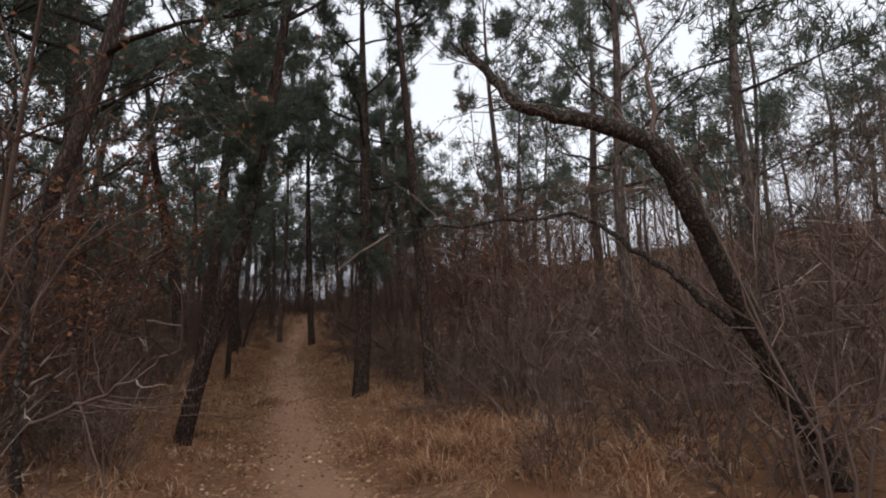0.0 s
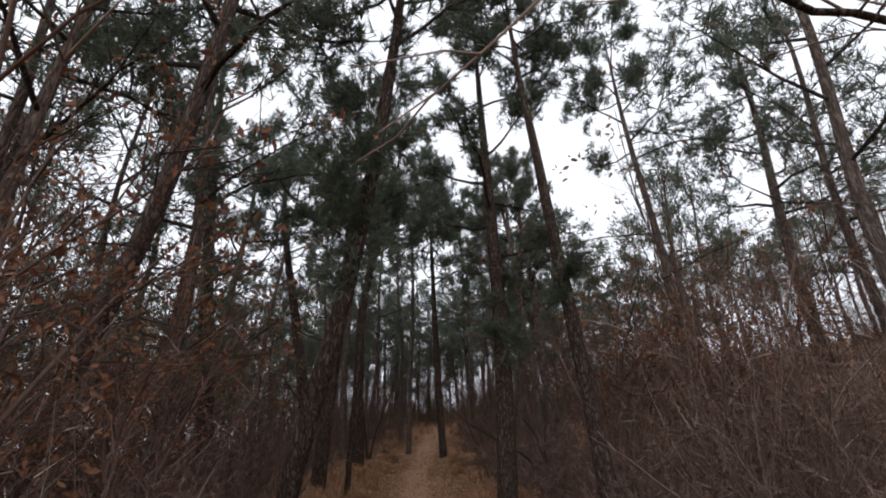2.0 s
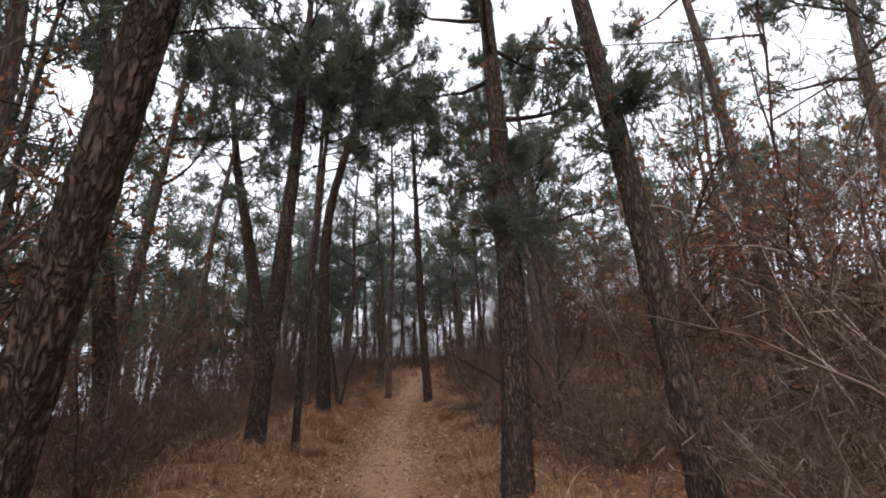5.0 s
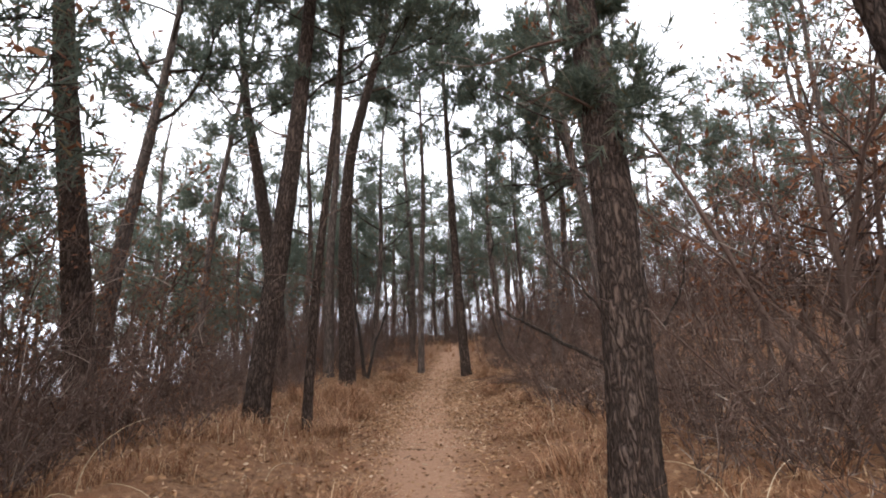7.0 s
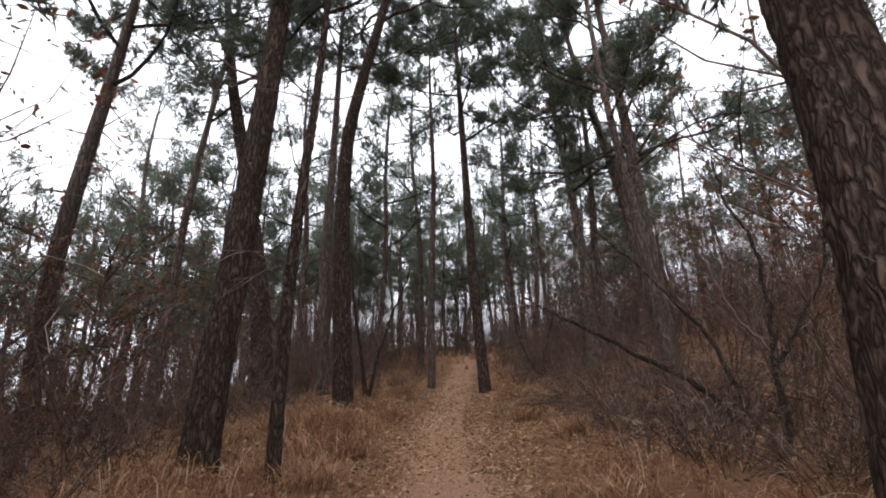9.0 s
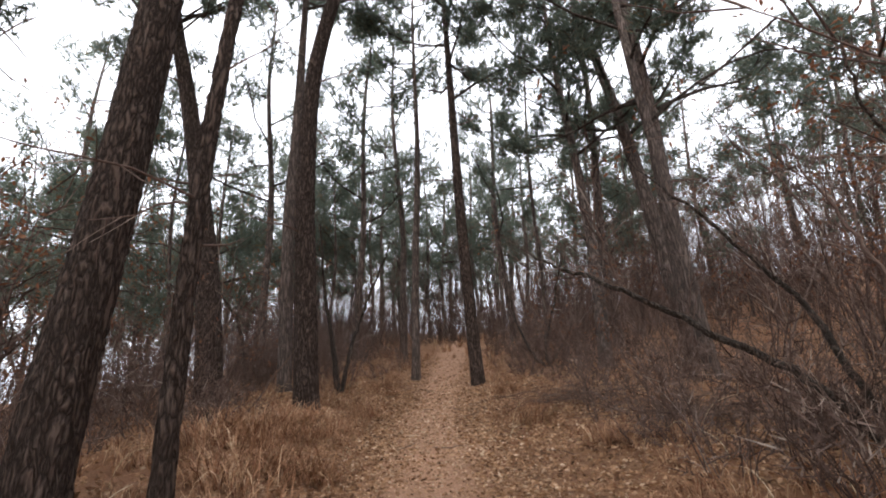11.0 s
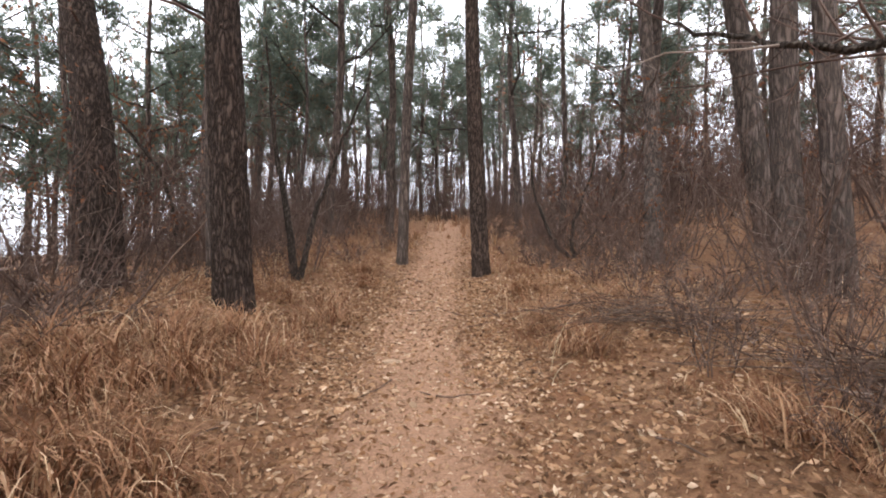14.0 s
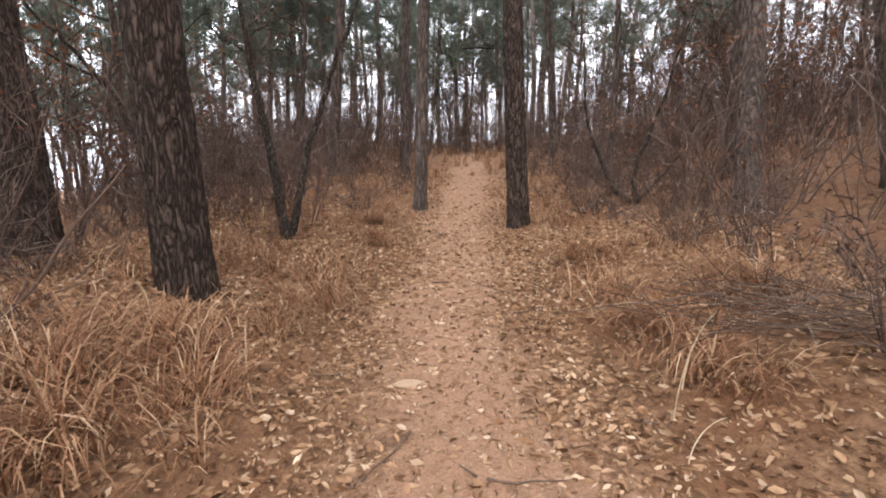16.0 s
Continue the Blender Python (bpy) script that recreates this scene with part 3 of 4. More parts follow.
def leaves(soup, centres, ways, sides, sizes):
    """Curled leaves of six corners folded along the midrib."""
    d = unit(ways)
    s = unit(np.cross(d, sides))
    up = np.cross(s, d)
    L = np.asarray(sizes)[:, None]
    N = len(centres)
    curl = rng.uniform(0.04, 0.30, (N, 1)) * L
    wide = rng.uniform(0.16, 0.27, (N, 1)) * L
    skew = rng.normal(0, 0.06, (N, 1)) * L
    a = centres - d * L * 0.5 + up * curl * rng.uniform(-0.5, 1.0, (N, 1))
    m1 = centres - d * L * 0.08 + s * wide + up * curl
    m2 = centres + d * skew - s * wide * 0.9 + up * curl * rng.uniform(-0.4, 1.3, (N, 1))
    n1 = centres + d * L * 0.30 + s * wide * 0.62 + up * curl * 1.2
    n2 = centres + d * L * 0.26 - s * wide * 0.7 + up * curl * 0.7
    b = centres + d * L * 0.5 + s * skew + up * curl * rng.uniform(-0.5, 2.0, (N, 1))
    V = np.stack([a, m1, n1, b, n2, m2, centres], 1).reshape(-1, 3)
    k = np.arange(N)[:, None] * 7
    T = np.concatenate([k + np.array(t)[None] for t in ([0, 6, 5], [0, 1, 6], [6, 1, 2], [6, 2, 3], [6, 3, 4], [6, 4, 5])])
    soup.add(V, None, T)


BUSHES = [shrub(6, 2.6, 0.45, 8), shrub(8, 2.0, 0.6, 7), shrub(5, 3.2, 0.3, 10, 0, 0.016), shrub(5, 2.4, 0.4, 9, 0, 0.012), shrub(8, 1.4, 0.7, 6, 0, 0.008), shrub(6, 2.9, 0.5, 9)]
LEAFY = [shrub(5, 3.6, 0.35, 11, 620, 0.02, "oak_sapling"), shrub(4, 2.6, 0.4, 10, 300, 0.014, "oak_sapling"), shrub(5, 5.6, 0.27, 15, 950, 0.035, "oak_sapling")]
count = [0, 0]


def plant(kind, x, y, turn, size):
    src = (LEAFY if kind else BUSHES)[count[kind] % (3 if kind else 6)]
    first = count[kind] < (3 if kind else 6)
    count[kind] += 1
    ob = src if first else copy_thing(src, Matrix())
    if kind:
        tagged(ob, "young oak still hung with russet withered leaves", "sapling", "young oaks in the undergrowth")
    else:
        tagged(ob, "leafless brown shrub with many thin stems", "shrub", "bare shrubs of the undergrowth")
    return set_at(ob, x, y, turn, size)


tries = 0
while count[0] < 80 and tries < 40000:
    tries += 1
    y = rng.uniform(1.0, 34)
    u = rng.choice([-1, 1]) * rng.uniform(2.2, 5.5)
    x = float(centre(y)) + u / 0.95
    if abs(u) < 3.2 and rng.random() < 0.75:
        continue
    if y < 3 and abs(u) < 3:
        continue
    plant(0, x, y, rng.uniform(0, 6.28), rng.uniform(0.7, 1.15) * (0.6 if abs(u) < 3.4 else 0.75 if u < 0 else 1.0))

for y0, y1, u0, u1, num, s0, s1 in ((7, 22, -6.2, -3.2, 26, 0.5, 0.85), (2.6, 9, -5.0, -1.9, 18, 0.5, 0.8), (2, 10, 2.6, 5, 14, 0.7, 1.05), (10, 22, 2.7, 4.8, 20, 0.5, 0.85), (21, 33, -4.8, -2.0, 18, 0.45, 0.8), (21, 33, 2.6, 5.4, 12, 0.45, 0.8), (17, 25, -5.2, -3.0, 14, 0.45, 0.8)):
    for k in range(num):
        y = rng.uniform(y0, y1)
        plant(0, float(centre(y)) + rng.uniform(u0, u1) / 0.95, y, rng.uniform(0, 6.28), rng.uniform(s0, s1))

WILD = []
for args in ((6, 3.6, 0.3, 9, 0.016), (5, 4.4, 0.25, 10, 0.020), (7, 2.8, 0.45, 8, 0.013), (4, 5.2, 0.18, 11, 0.026), (7, 2.2, 0.6, 8, 0.010)):
    a, b, c = shrub_parts(*args, True)
    for stem in a:
        b.add(stem.v[0], stem.q[0])
    WILD.append((np.concatenate(b.v), np.concatenate(b.q), np.concatenate(b.t)))


def strewn(num, y0, y1, u0, u1, s0, s1):
    out = []
    for k in range(num):
        y = rng.uniform(y0, y1)
        out.append((float(centre(y)) + rng.uniform(u0, u1) / 0.95, y, rng.uniform(0, 6.28), rng.uniform(s0, s1)))
    return out


thicket("thicket", "dense leafless grey-brown thicket of thin stems", WILD, strewn(115, 0, 13, 3.9, 12, 0.6, 1.1) + strewn(105, 10, 38, 6.0, 13, 0.6, 1.05) + strewn(80, 2, 50, 12, 28, 0.9, 1.4) + strewn(60, 4, 46, 26, 42, 1.0, 1.6) + strewn(70, -4, 24, 13, 46, 1.0, 1.7))
thicket("thicket", "leafless brown thicket under the pines of the slope", WILD, strewn(36, 1, 13, -10, -3.4, 0.4, 0.75) + strewn(80, 10, 34, -13, -4.6, 0.35, 0.7) + strewn(50, 8, 45, -26, -12, 0.8, 1.2))
LOW = []
for args in ((9, 1.0, 0.7, 5, 0.006), (8, 1.3, 0.5, 6, 0.007)):
    a, b, c = shrub_parts(*args, True)
    for stem in a:
        b.add(stem.v[0], stem.q[0])
    LOW.append((np.concatenate(b.v), np.concatenate(b.q), np.concatenate(b.t)))
thicket("low_brush", "knee-high tangle of dead brown stems", LOW, strewn(75, 1, 30, 2.2, 5.5, 0.5, 1.0) + strewn(36, 11, 18, 2.6, 5.2, 0.7, 1.2) + strewn(50, 16, 28, 2.0, 5.5, 0.35, 0.75) + strewn(50, 16, 28, -6, -2.5, 0.4, 0.85) + strewn(22, 2, 7, -4.5, -1.6, 0.6, 1.0) + strewn(30, 11, 18, -6.5, -3.4, 0.6, 1.1) + strewn(75, 3, 30, -6.5, -2.7, 0.5, 1.0) + strewn(40, 22, 36, 1.3, 3, 0.4, 0.8) + strewn(40, 22, 36, -3, -1.3, 0.4, 0.8))
thicket("thicket", "far grey-brown thicket closing the end of the path", WILD, strewn(90, 36.5, 44, -16, 16, 0.6, 1.0) + strewn(45, 35, 39, -2.5, 4, 0.35, 0.6) + strewn(110, 40, 58, -24, 20, 1.0, 1.6) + strewn(24, 38, 43, -5, 5, 0.9, 1.3) + strewn(45, 28, 42, -16, -4, 0.6, 1.0) + strewn(70, 28, 42, 4, 16, 0.8, 1.3) + strewn(40, 24, 37, -6, -1.8, 0.35, 0.7) + strewn(44, 24, 37, 1.9, 6, 0.35, 0.75))
for y0, y1, u0, u1, num in ((2.5, 10, -7.5, -3.4, 14), (3.6, 8, -4.4, -2.7, 6), (10, 22, -10, -6, 7), (9, 22, 4.8, 9, 12), (20, 40, -9, -3, 8), (20, 40, 3, 10, 10)):
    for k in range(num):
        y = rng.uniform(y0, y1)
        plant(1, float(centre(y)) + rng.uniform(u0, u1) / 0.95, y, rng.uniform(0, 6.28), rng.uniform(0.8, 1.3))


for k in range(22):
    y = rng.uniform(11.5, 17.5) if k < 14 else rng.uniform(12, 15.5)
    ob = tagged(copy_thing(LEAFY[1], Matrix()), "low oak scrub with russet withered leaves", "sapling", "young oaks in the undergrowth")
    set_at(ob, float(centre(y)) - (rng.uniform(4.4, 8.5) if k < 14 else rng.uniform(3.5, 5.2)) / 0.95, y, rng.uniform(0, 6.28), rng.uniform(0.4, 0.65) if k < 14 else rng.uniform(0.3, 0.45))
for x, y, size in ((0.7, 15.7, 1.0), (1.9, 14.4, 0.95), (0.3, 17.6, 0.9), (3.4, 16.4, 1.05), (-10.9, 15.7, 0.9), (-12.4, 14.2, 1.0), (-5.2, 6.6, 0.6)):
    ob = tagged(copy_thing(LEAFY[2], Matrix()), "tall young oak hung with russet withered leaves", "sapling", "young oaks in the undergrowth")
    set_at(ob, x, y, rng.uniform(0, 6.28), size)

# ---------------------------------------------------------------- leaning and arching bare trees near the path
rng = np.random.default_rng(31)
def bare_tree(name, label, base, runs, twigs):
    """runs: for each limb its corner points from the foot and its two radii."""
    tree = new(name)
    tree.location = base
    o = np.array(base)
    for k, (pts, r0, r1) in enumerate(runs):
        pts = np.array(pts, float) - o
        fine = np.linspace(0, 1, 7 * (len(pts) - 1) + 1)
        cur = np.stack([np.interp(fine, np.linspace(0, 1, len(pts)), pts[:, i]) for i in range(3)], -1)
        for _ in range(3):
            cur[1:-1] = (cur[:-2] + 2 * cur[1:-1] + cur[2:]) / 4
        cur[1:-1] += rng.normal(0, 0.012, cur[1:-1].shape)
        s = Soup()
        tube(s, cur, np.linspace(r0, r1, len(cur)), 9 if r0 > 0.03 else 6, 0.05)
        part("trunk" if k == 0 else "limb", s.mesh("limb", LIMB if r0 > 0.02 else TWIG, True), tree)
        f = Soup()
        for j in range(twigs):
            q, t = along(cur, rng.uniform(0.3 if k else 0.5, 1.0))
            ln = rng.uniform(0.3, 0.9)
            tw = wander(q, t + rng.normal(0, 0.7, 3) + np.array([0, 0, 0.2]), ln, 5, 0.16)
            tube(f, tw, np.linspace(0.006, 0.002, 6), 4, 0, False)
            for m in range(3):
                e, te = along(tw, rng.uniform(0.3, 1))
                tube(f, wander(e, te + rng.normal(0, 0.6, 3), ln * 0.4, 3, 0.2), [0.003, 0.0025, 0.002, 0.0015], 3, 0, False)
        tagged(part("twig_mass", f.mesh("twig_mass", TWIG), tree), kind="stuff")
    return tagged(tree, label, "tree")


def gl(x, y, up=0.0):
    return (x, y, float(land(x, y)) + up)


bare_tree("leaning_tree", "leaning bare tree with long limbs reaching over the path", gl(3.45, 4.25, -0.15), [
    ([gl(3.45, 4.25, -0.15), (2.45, 3.65, 1.2), (1.82, 3.3, 2.15), (1.5, 3.12, 2.64), (0.95, 3.15, 2.82), (0.55, 3.2, 2.95), (0.2, 3.3, 3.5)], 0.105, 0.028),
    ([(2.25, 3.58, 1.3), (1.8, 3.9, 1.85), (1.31, 4.3, 2.4), (0.6, 4.0, 2.25), (-0.5, 3.2, 2.0)], 0.035, 0.006),
    ([(1.5, 3.14, 2.6), (1.6, 3.3, 3.3), (1.5, 3.5, 4.4)], 0.02, 0.006)], 9)
bare_tree("arching_tree", "bare grey tree arching low over the grass", gl(-1.7, 17.2, -0.1), [
    ([gl(-1.7, 17.2, -0.1), (-2.3, 17.0, 0.52), (-3.1, 16.8, 1.0), (-3.75, 16.7, 1.38), (-4.2, 17.2, 1.65), (-4.55, 17.6, 1.95)], 0.045, 0.006),
    ([(-3.7, 16.7, 1.42), (-3.85, 16.6, 1.9), (-3.8, 16.5, 2.5)], 0.014, 0.004),
    ([gl(-1.65, 17.25, -0.1), (-2.0, 17.4, 1.1), (-2.7, 17.5, 2.1), (-3.3, 17.6, 2.8)], 0.04, 0.006)], 12)
bare_tree("forked_tree", "small bare tree with forked curving stems", gl(-9.2, 21.65, -0.1), [
    ([gl(-9.2, 21.65, -0.1), (-9.3, 21.6, 1.2), (-9.5, 21.5, 2.4), (-9.6, 21.4, 4.0)], 0.07, 0.015),
    ([gl(-9.15, 21.7, 0.05), (-8.95, 21.8, 1.3), (-8.6, 21.9, 2.3), (-8.1, 22.0, 3.6)], 0.055, 0.01)], 10)
bare_tree("forked_tree", "bare thorny tree with spreading thin limbs", gl(-4.92, 24.28, -0.1), [
    ([gl(-4.92, 24.28, -0.1), (-5.3, 24.3, 0.9), (-5.7, 24.4, 1.8), (-5.8, 24.4, 3.0)], 0.05, 0.012),
    ([gl(-4.9, 24.3, 0.0), (-5.0, 24.3, 1.0), (-4.7, 24.2, 2.0), (-4.4, 24.1, 3.2)], 0.045, 0.012),
    ([(-5.0, 24.3, 0.55), (-4.7, 24.2, 0.9), (-4.3, 24.1, 1.5), (-4.1, 24.0, 2.2)], 0.025, 0.006)], 14)
bare_tree("bent_sapling", "bent bare sapling with one long low limb", gl(-3.6, 4.15, -0.1), [
    ([gl(-3.6, 4.15, -0.1), (-3.55, 4.05, 0.9), (-3.5, 3.95, 1.6), (-3.4, 3.9, 2.8)], 0.045, 0.012),
    ([(-3.55, 4.1, 0.55), (-2.6, 3.3, 0.85), (-1.9, 2.8, 1.05), (-1.25, 2.3, 1.32)], 0.018, 0.004)], 12)
bare_tree("curved_tree", "thin bare tree curving outwards over the bank", gl(-12.04, 22.3, -0.1), [
    ([gl(-12.04, 22.3, -0.1), (-12.15, 22.2, 1.4), (-12.28, 22.1, 2.0), (-12.6, 21.8, 2.65), (-13.0, 21.4, 3.25), (-13.4, 21.0, 4.0)], 0.05, 0.012)], 12)
bare_tree("forked_tree", "bare dark shrubby tree with crooked forked limbs", gl(-1.67, 16.3, -0.1), [
    ([gl(-1.67, 16.3, -0.1), (-1.66, 16.3, 0.76), (-1.60, 16.3, 1.4), (-1.63, 16.3, 2.1), (-1.82, 16.3, 2.5), (-1.9, 16.2, 3.1)], 0.035, 0.008),
    ([(-1.66, 16.3, 0.7), (-1.45, 16.25, 1.0), (-1.1, 16.2, 1.6), (-0.95, 16.1, 2.4)], 0.028, 0.007),
    ([(-1.66, 16.3, 0.85), (-1.95, 16.4, 1.3), (-2.1, 16.5, 1.9), (-2.3, 16.5, 2.4)], 0.02, 0.006)], 12)

# ---------------------------------------------------------------- dry grass and fallen leaves
def blades(soup, x, y, length, lean, width):
    """Arching blades of grass, each of two quads and a tip."""
    N = len(x)
    z = land(x, y)
    az = rng.uniform(0, 6.28, N)
    d = np.stack([np.cos(az), np.sin(az), np.zeros(N)], -1)
    s = np.stack([-np.sin(az), np.cos(az), np.zeros(N)], -1) * (width / 2)[:, None]
    b = np.stack([x, y, z - 0.02], -1)
    L, k = length[:, None], lean[:, None]
    up = np.array([[0, 0, 1.0]])
    p1 = b + up * L * 0.42 + d * L * 0.16 * k
    p2 = b + up * L * (0.74 - 0.16 * k) + d * L * 0.46 * k
    p3 = b + up * L * (0.92 - 0.52 * k) + d * L * 0.92 * k
    V = np.stack([b - s, b + s, p1 - s, p1 + s, p2 - s * 0.7, p2 + s * 0.7, p3], 1).reshape(-1, 3)
    i = np.arange(N)[:, None] * 7
    Q = np.concatenate([i + np.array([[0, 1, 3, 2]]), i + np.array([[2, 3, 5, 4]])])
    soup.add(V, Q, i + np.array([[4, 5, 6]]))


def patchy(x, y):
    """Where grass grows thick: 0 to 1, in patches a metre or so across."""
    return 0.5 + 0.5 * np.sin(x * 2.7 + 1.1 * np.sin(y * 1.3)) * np.cos(y * 2.1 + 0.8 * np.sin(x * 1.9))


def tussocks(num, y0, y1, u0, u1, each, length, width=0.006, lean0=0.55, lean1=1.45, sure=0.12):
    y = rng.uniform(y0, y1, num)
    u = rng.uniform(u0, u1, num)
    x = centre(y) + u / 0.95
    keep = rng.random(num) < patchy(x, y) ** 2 + sure
    x, y = x[keep], y[keep]
    num = len(x)
    size = rng.uniform(0.5, 1.3, num)
    spread = np.repeat(0.07 * size, each)
    bx = np.repeat(x, each) + rng.normal(0, 1, num * each) * spread
    by = np.repeat(y, each) + rng.normal(0, 1, num * each) * spread
    ln = np.repeat(size, each) * length * rng.uniform(0.35, 1.25, num * each)
    s = Soup()
    blades(s, bx, by, ln, rng.uniform(lean0, lean1, num * each), width * rng.uniform(0.6, 1.4, num * each))
    return s


def stuff(name, soup, mat, label, category):
    return tagged(new(name, soup.mesh(name, mat)), label, category, kind="stuff")


stuff("dry_grass", tussocks(1500, 1, 29, -3.4, -1.15, 32, 0.31, 0.006, 0.8, 1.6), GRASS, "drooping tussocks of dry straw-brown grass along the path", "grass")
stuff("dry_grass", tussocks(1000, 1, 29, 1.15, 3.2, 32, 0.26, 0.006, 0.8, 1.6), GRASS, "drooping tussocks of dry straw-brown grass along the path", "grass")
stuff("dry_grass", tussocks(480, 0, 40, -9, -3, 20, 0.38, 0.008), GRASS, "tall dry grass under the trees on the bank", "grass")
stuff("dry_grass", tussocks(340, 0, 40, 3.0, 9, 20, 0.38, 0.008), GRASS, "tall dry grass under the bare thicket", "grass")
stuff("dry_grass", tussocks(200, 27, 40, -5, 5, 26, 0.55, 0.014, 0.3, 1.0, 0.5), GRASS, "far dry grass along the crest of the path", "grass")


def tussock(x, y, size, label="large drooping tussock of dry orange-brown grass"):
    """One big clump: its blades stand round a root and hang over."""
    n = 320
    az, r = rng.uniform(0, 6.28, n), np.abs(rng.normal(0, 0.26, n)) * size
    bx, by = r * np.cos(az), r * np.sin(az)
    L = size * rng.uniform(0.2, 0.62, n)
    k = rng.uniform(0.7, 1.75, n)
    comb = rng.uniform(0, 6.28)
    d = 0.45 * np.stack([np.cos(az), np.sin(az), np.zeros(n)], -1) + rng.normal(0, 0.75, (n, 3)) * np.array([1, 1, 0]) + 0.7 * np.array([math.cos(comb), math.sin(comb), 0])
    d = unit(d)
    sd = np.stack([-d[:, 1], d[:, 0], np.zeros(n)], -1) * (0.0035 * rng.uniform(0.7, 1.5, n))[:, None]
    b = np.stack([bx, by, np.full(n, -0.03)], -1)
    rows = []
    for f in (0.0, 0.25, 0.5, 0.75, 1.0):
        ang = k * f * 1.9
        rows.append(b + d * (L * (1 - np.cos(ang)) / (k * 1.9))[:, None] + np.array([[0, 0, 1.0]]) * (L * np.sin(ang) / (k * 1.9))[:, None])
    V = np.stack([rows[0] - sd, rows[0] + sd, rows[1] - sd, rows[1] + sd, rows[2] - sd, rows[2] + sd, rows[3] - sd * 0.7, rows[3] + sd * 0.7, rows[4]], 1).reshape(-1, 3)
    V[:, 2] = np.maximum(V[:, 2], 0.008)
    i = np.arange(n)[:, None] * 9
    Q = np.concatenate([i + np.array([[a, a + 1, a + 3, a + 2]]) for a in (0, 2, 4)])
    s = Soup()
    s.add(V, Q, i + np.array([[6, 7, 8]]))
    ob = new("grass_tussock", s.mesh("grass_tussock", GRASS))
    ob.location = (x, y, float(land(x, y)))
    return tagged(ob, label, "grass tussock", kind="stuff")


for tx, ty, ts in ((-7.8, 18.0, 1.15), (-8.1, 18.9, 1.0), (-7.35, 16.7, 1.1), (-8.5, 17.5, 1.0), (-7.95, 17.3, 1.2), (-7.6, 18.6, 0.8), (-7.85, 20.2, 0.9), (-8.25, 20.7, 0.8),
                   (-8.3, 18.4, 1.1), (-5.05, 20.3, 1.0), (-4.85, 19.6, 0.9), (-5.3, 20.9, 0.85), (-5.6, 22.0, 0.8), (-4.3, 20.9, 1.0), (-2.8, 13.8, 1.1), (-3.3, 15.3, 0.9),
                   (-6.9, 16.9, 1.0), (-6.5, 15.3, 1.0), (-7.2, 15.9, 1.1), (-0.3, 8.9, 1.2), (0.9, 7.3, 1.1), (0.3, 8.1, 1.2), (-0.7, 9.8, 1.0), (-4.7, 12.6, 0.9), (-8.3, 22.3, 0.8),
                   (-8.9, 23.4, 0.8), (-1.0, 8.0, 1.2), (-0.4, 7.2, 1.3), (0.2, 6.6, 1.2), (0.7, 6.1, 1.3), (1.4, 5.9, 1.3), (2.0, 5.2, 1.2), (2.6, 5.0, 1.1), (0.9, 5.2, 1.0), (1.6, 6.8, 1.2), (-0.2, 5.9, 1.0), (-8.0, 16.6, 1.1), (-1.9, 14.6, 1.0), (-3.8, 18.0, 0.8)):
    tussock(tx, ty, ts)


def litter(num, y0, y1, uw, size0, size1, flat=False):
    y = rng.uniform(y0, y1, num)
    u = rng.uniform(-uw, uw, num) if flat else rng.normal(0, uw, num)
    thin = (np.abs(u) < 0.40) & (rng.random(num) < 0.45) & (size1 > 0.05)
    u = np.where(thin, u + np.sign(u) * 0.6, u)
    x = centre(y) + u / 0.95
    z = land(x, y) + rng.uniform(0.004, 0.022, num)
    s = Soup()
    way = np.stack([rng.normal(0, 1, num), rng.normal(0, 1, num), rng.normal(0, 0.3, num)], -1)
    side = np.stack([rng.normal(0, 1, num), rng.normal(0, 1, num), rng.normal(0, 0.2, num)], -1)
    leaves(s, np.stack([x, y, z], -1), way, side, rng.uniform(size0, size1, num))
    return s


fallen = stuff("leaf_litter", litter(9000, 5, 30, 1.5, 0.03, 0.075), LITTER, "scattered fallen oak leaves, tan and brown", "leaves")
stuff("leaf_litter", litter(13000, 7, 28, 3.8, 0.03, 0.085, True), LITTER, "scattered fallen oak leaves among the grass", "leaves")
stuff("leaf_litter", litter(19000, 16.5, 23.5, 3.4, 0.025, 0.075, True), LITTER, "thick fallen oak leaves along the path", "leaves")
stuff("leaf_litter", litter(11000, 15, 25, 0.8, 0.015, 0.045), SCRAPS, "crumbled leaf scraps trodden into the path", "leaves")
stuff("leaf_litter", litter(5000, -1, 40, 4.5, 0.05, 0.11), LITTER, "deep fallen leaves under the thicket", "leaves")

# the leaves that lie nearest, one by one
shapes = []
for k in range(8):
    s = Soup()
    leaves(s, np.zeros((1, 3)), np.array([[1.0, 0, 0.05 * k - 0.2]]), np.array([[0, 1.0, 0]]), np.array([0.1]))
    shapes.append(s.mesh("leaf", LITTER_ONE))
for k in range(260):
    y = rng.uniform(17.6, 22.5)
    x = float(centre(y)) + rng.normal(0, 0.9)
    ob = part("leaf", shapes[k % 8], fallen)
    ob.matrix_world = Matrix.Translation((x, y, float(land(x, y)) + 0.018)) @ Euler((rng.normal(0, 0.2), rng.normal(0, 0.2), rng.uniform(0, 6.28))).to_matrix().to_4x4() @ Matrix.Scale(rng.uniform(0.4, 0.9), 4)

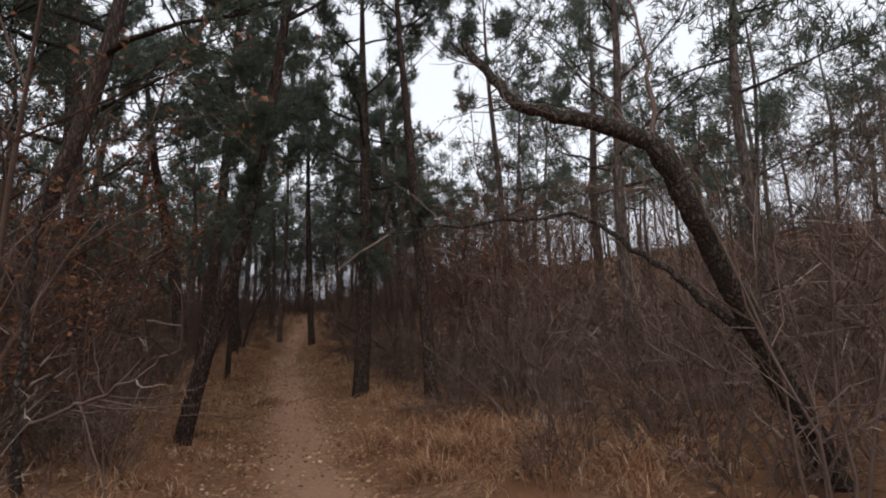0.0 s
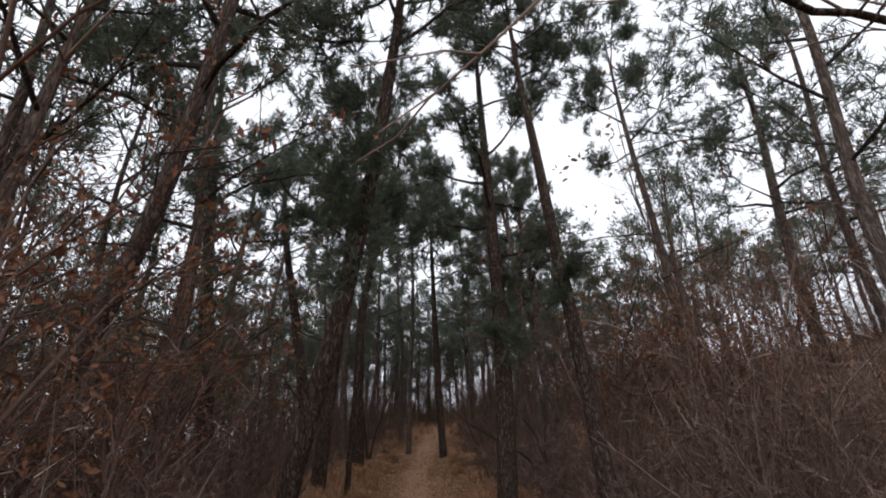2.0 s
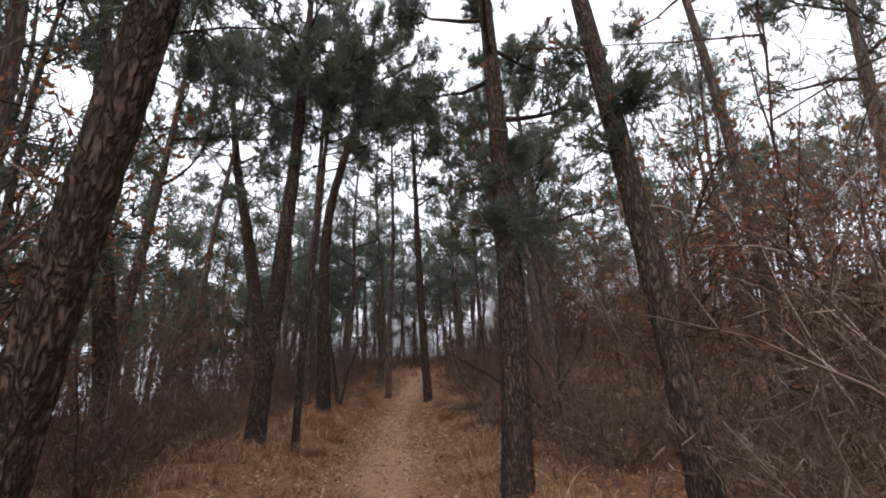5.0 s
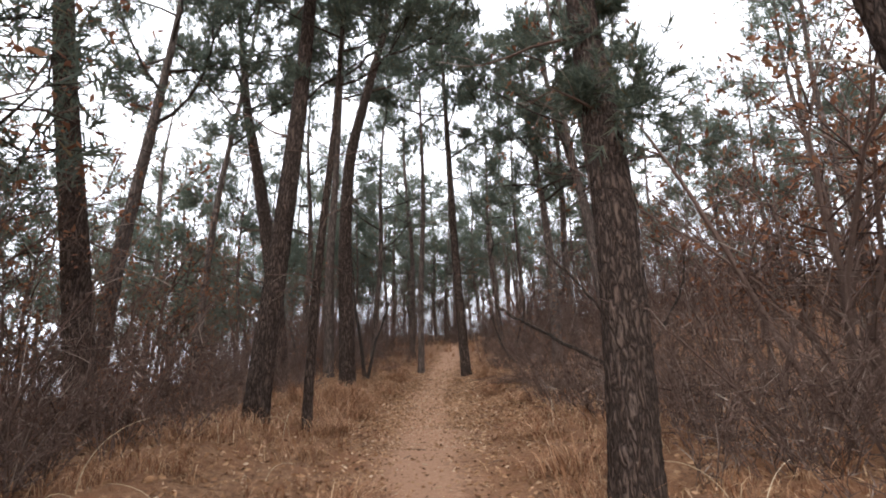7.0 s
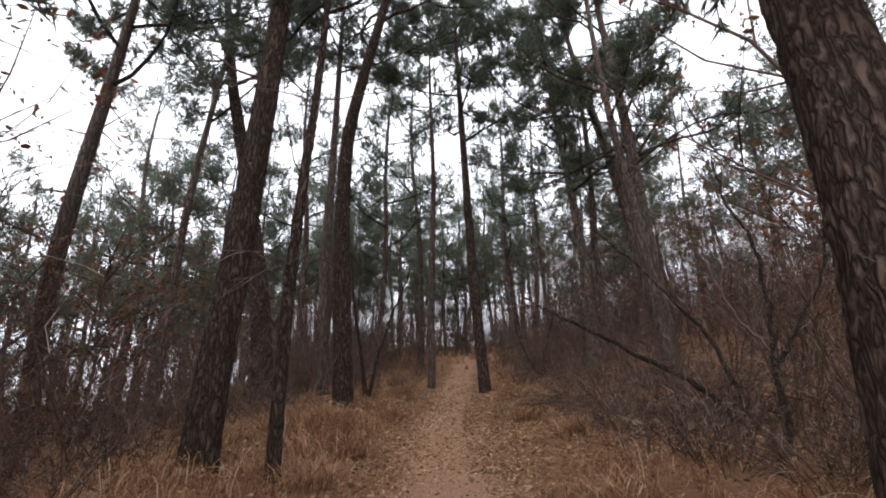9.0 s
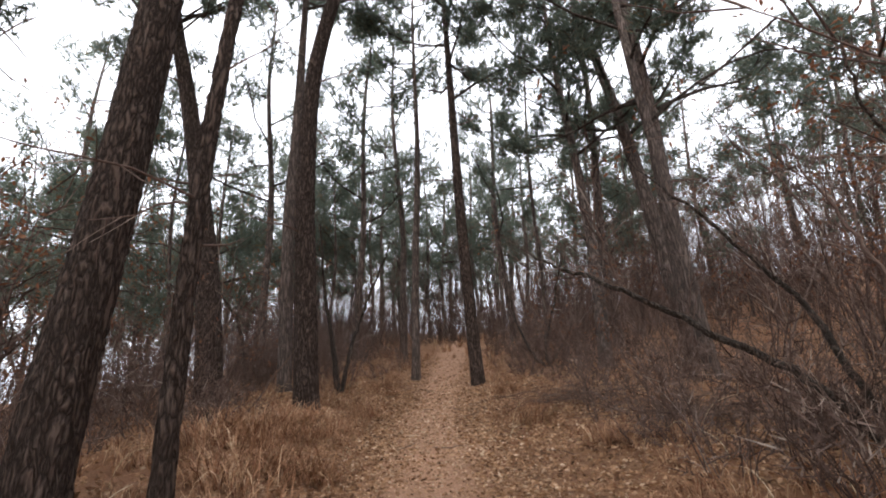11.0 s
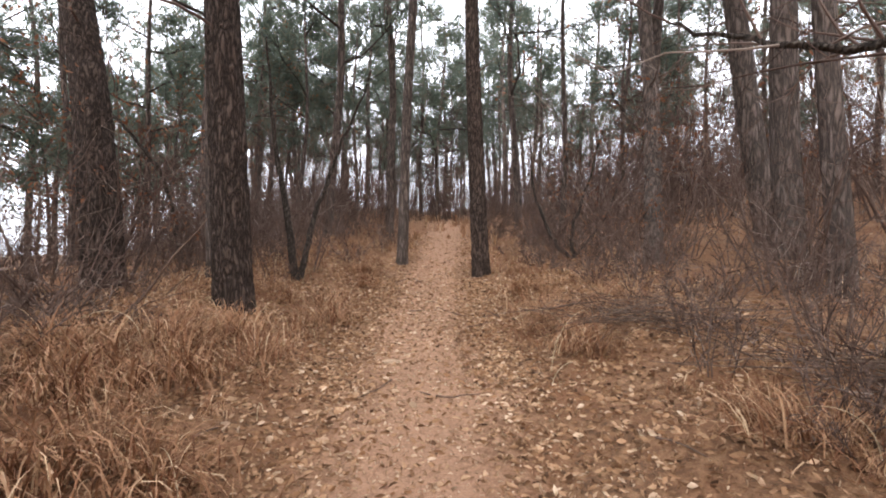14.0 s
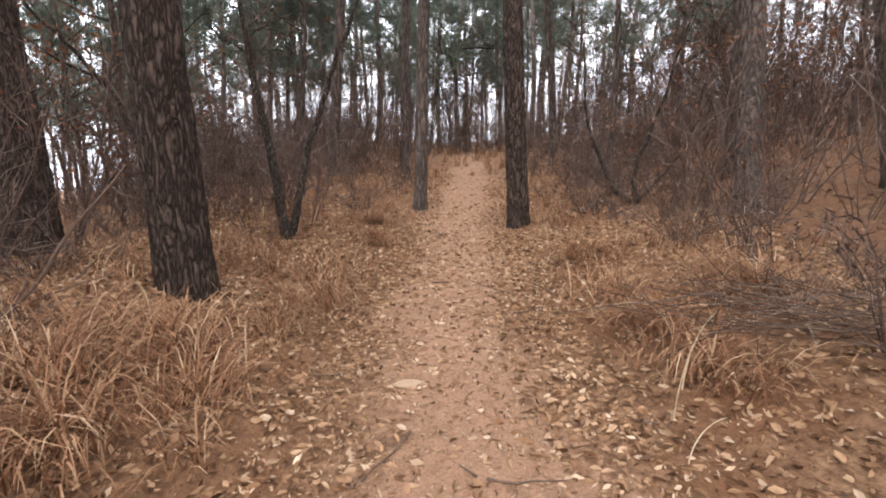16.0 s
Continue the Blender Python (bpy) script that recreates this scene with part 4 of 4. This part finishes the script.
# ---------------------------------------------------------------- fallen wood, pale stalks and a flat stone
def brush_pile(x, y, wide, label):
    """Dead twigs and sticks lying in a low heap."""
    heap = new("brush_pile")
    heap.location = gl(x, y)
    mass = Soup()
    for k in range(190):
        a = rng.uniform(0, 6.28)
        p = np.array([rng.normal(0, wide * 0.4), rng.normal(0, wide * 0.22), 0.03 + abs(rng.normal(0, 0.11))])
        tube(mass, wander(p, (math.cos(a), math.sin(a) * 0.6, rng.uniform(-0.05, 0.25)), rng.uniform(0.3, 0.9), 3, 0.18), [0.004, 0.0035, 0.0025, 0.0015], 3, 0, False)
    tagged(part("twig_mass", mass.mesh("twig_mass", DEADWOOD), heap), kind="stuff")
    for k in range(4):
        a = rng.uniform(-0.6, 0.6) + (math.pi if k % 2 else 0)
        st = Soup()
        tube(st, wander((rng.normal(0, wide * 0.25), rng.normal(0, 0.2), 0.12 + 0.03 * k), (math.cos(a), math.sin(a), 0.05), rng.uniform(0.9, 1.6), 6, 0.08), np.linspace(0.007, 0.003, 7), 5)
        part("stick", st.mesh("stick", DEADWOOD), heap)
    return tagged(heap, label, "brush pile")


brush_pile(-4.2, 19.95, 1.1, "low heap of dead grey-brown twigs in the grass")
brush_pile(-2.9, 18.6, 0.8, "heap of dead twigs beneath the bare thicket")
brush_pile(-0.2, 9.6, 0.7, "heap of dead twigs beneath the bare thicket")

STRAW = varied("pale_straw", [(0.0, (0.50, 0.38, 0.24)), (1.0, (0.66, 0.54, 0.38))], 0.7, False)
for k in range(46):
    y = rng.uniform(9, 23)
    u = rng.choice([-1, 1]) * rng.uniform(1.0, 2.9)
    x = float(centre(y)) + u / 0.95
    s = Soup()
    a = rng.uniform(0, 6.28)
    ln = rng.uniform(0.3, 0.75)
    f = np.linspace(0, 1, 10)
    drop = rng.uniform(0.25, 0.8)
    pts = np.stack([math.cos(a) * f ** 2 * 0.75 * ln, math.sin(a) * f ** 2 * 0.75 * ln, (f - drop * f ** 3) * ln - 0.02], -1)
    tube(s, pts, np.linspace(0.0036, 0.0016, 10), 4)
    st = new("grass_stalk", s.mesh("grass_stalk", STRAW))
    st.location = gl(x, y)
    tagged(st, "pale arching stalk of dead grass", "grass stalk", "pale stalks in the grass")

for k in range(26):
    y = rng.uniform(12, 24)
    x = float(centre(y)) + rng.normal(0, 1.1)
    s = Soup()
    a = rng.uniform(0, 6.28)
    tube(s, wander((0, 0, 0.012), (math.cos(a), math.sin(a), 0.0), rng.uniform(0.2, 0.6), 5, 0.10), np.linspace(0.007, 0.003, 6), 5)
    tw = new("fallen_stick", s.mesh("fallen_stick", DEADWOOD))
    tw.location = gl(x, y, 0.012)
    tagged(tw, "thin dead stick lying on the ground", "stick", "sticks on the ground")


def flat_stone(x, y, size, turn):
    bm = bmesh.new()
    bmesh.ops.create_icosphere(bm, subdivisions=3, radius=0.5)
    for v in bm.verts:
        v.co *= 1 + 0.16 * noise.noise(v.co * 2.3 + Vector((x, y, 0)))
        v.co.z = max(min(v.co.z, 0.28), -0.3)
    me = bpy.data.meshes.new("flat_stone")
    bm.to_mesh(me)
    bm.free()
    me.materials.append(STONE)
    ob = new("flat_stone", me)
    ob.matrix_world = Matrix.Translation(gl(x, y, 0.012)) @ Matrix.Rotation(turn, 4, "Z") @ Matrix.Diagonal((size * 1.5, size * 0.8, size * 0.35, 1))
    return tagged(ob, "small flat tan stone bedded in the path", "stone", "stones in the path")


for x, y, size, turn in ((-6.62, 19.29, 0.13, 0.4), (-6.9, 20.3, 0.07, 1.2), (-6.1, 18.4, 0.08, 2.0), (-5.4, 16.6, 0.08, 0.7), (-4.6, 14.3, 0.07, 2.6), (-7.0, 21.8, 0.08, 0.2)):
    flat_stone(x, y, size, turn)

branch = new("fallen_branch")
branch.location = gl(-9.08, 18.46)
st = Soup()
tube(st, wander((0, 0, 0.0), (0.25, 0.62, 0.30), 1.3, 8, 0.10), np.linspace(0.018, 0.006, 9), 6)
part("stick", st.mesh("stick", DEADWOOD), branch)
for k in range(3):
    st = Soup()
    tube(st, wander((0.1 * (k + 1), 0.22 * (k + 1), 0.11 * (k + 1)), (rng.normal(0, 0.6), 0.5, 0.6), 0.5, 5, 0.15), np.linspace(0.007, 0.003, 6), 4)
    part("side_twig", st.mesh("side_twig", DEADWOOD), branch)
tagged(branch, "dark dead branch propped in the grass", "branch")
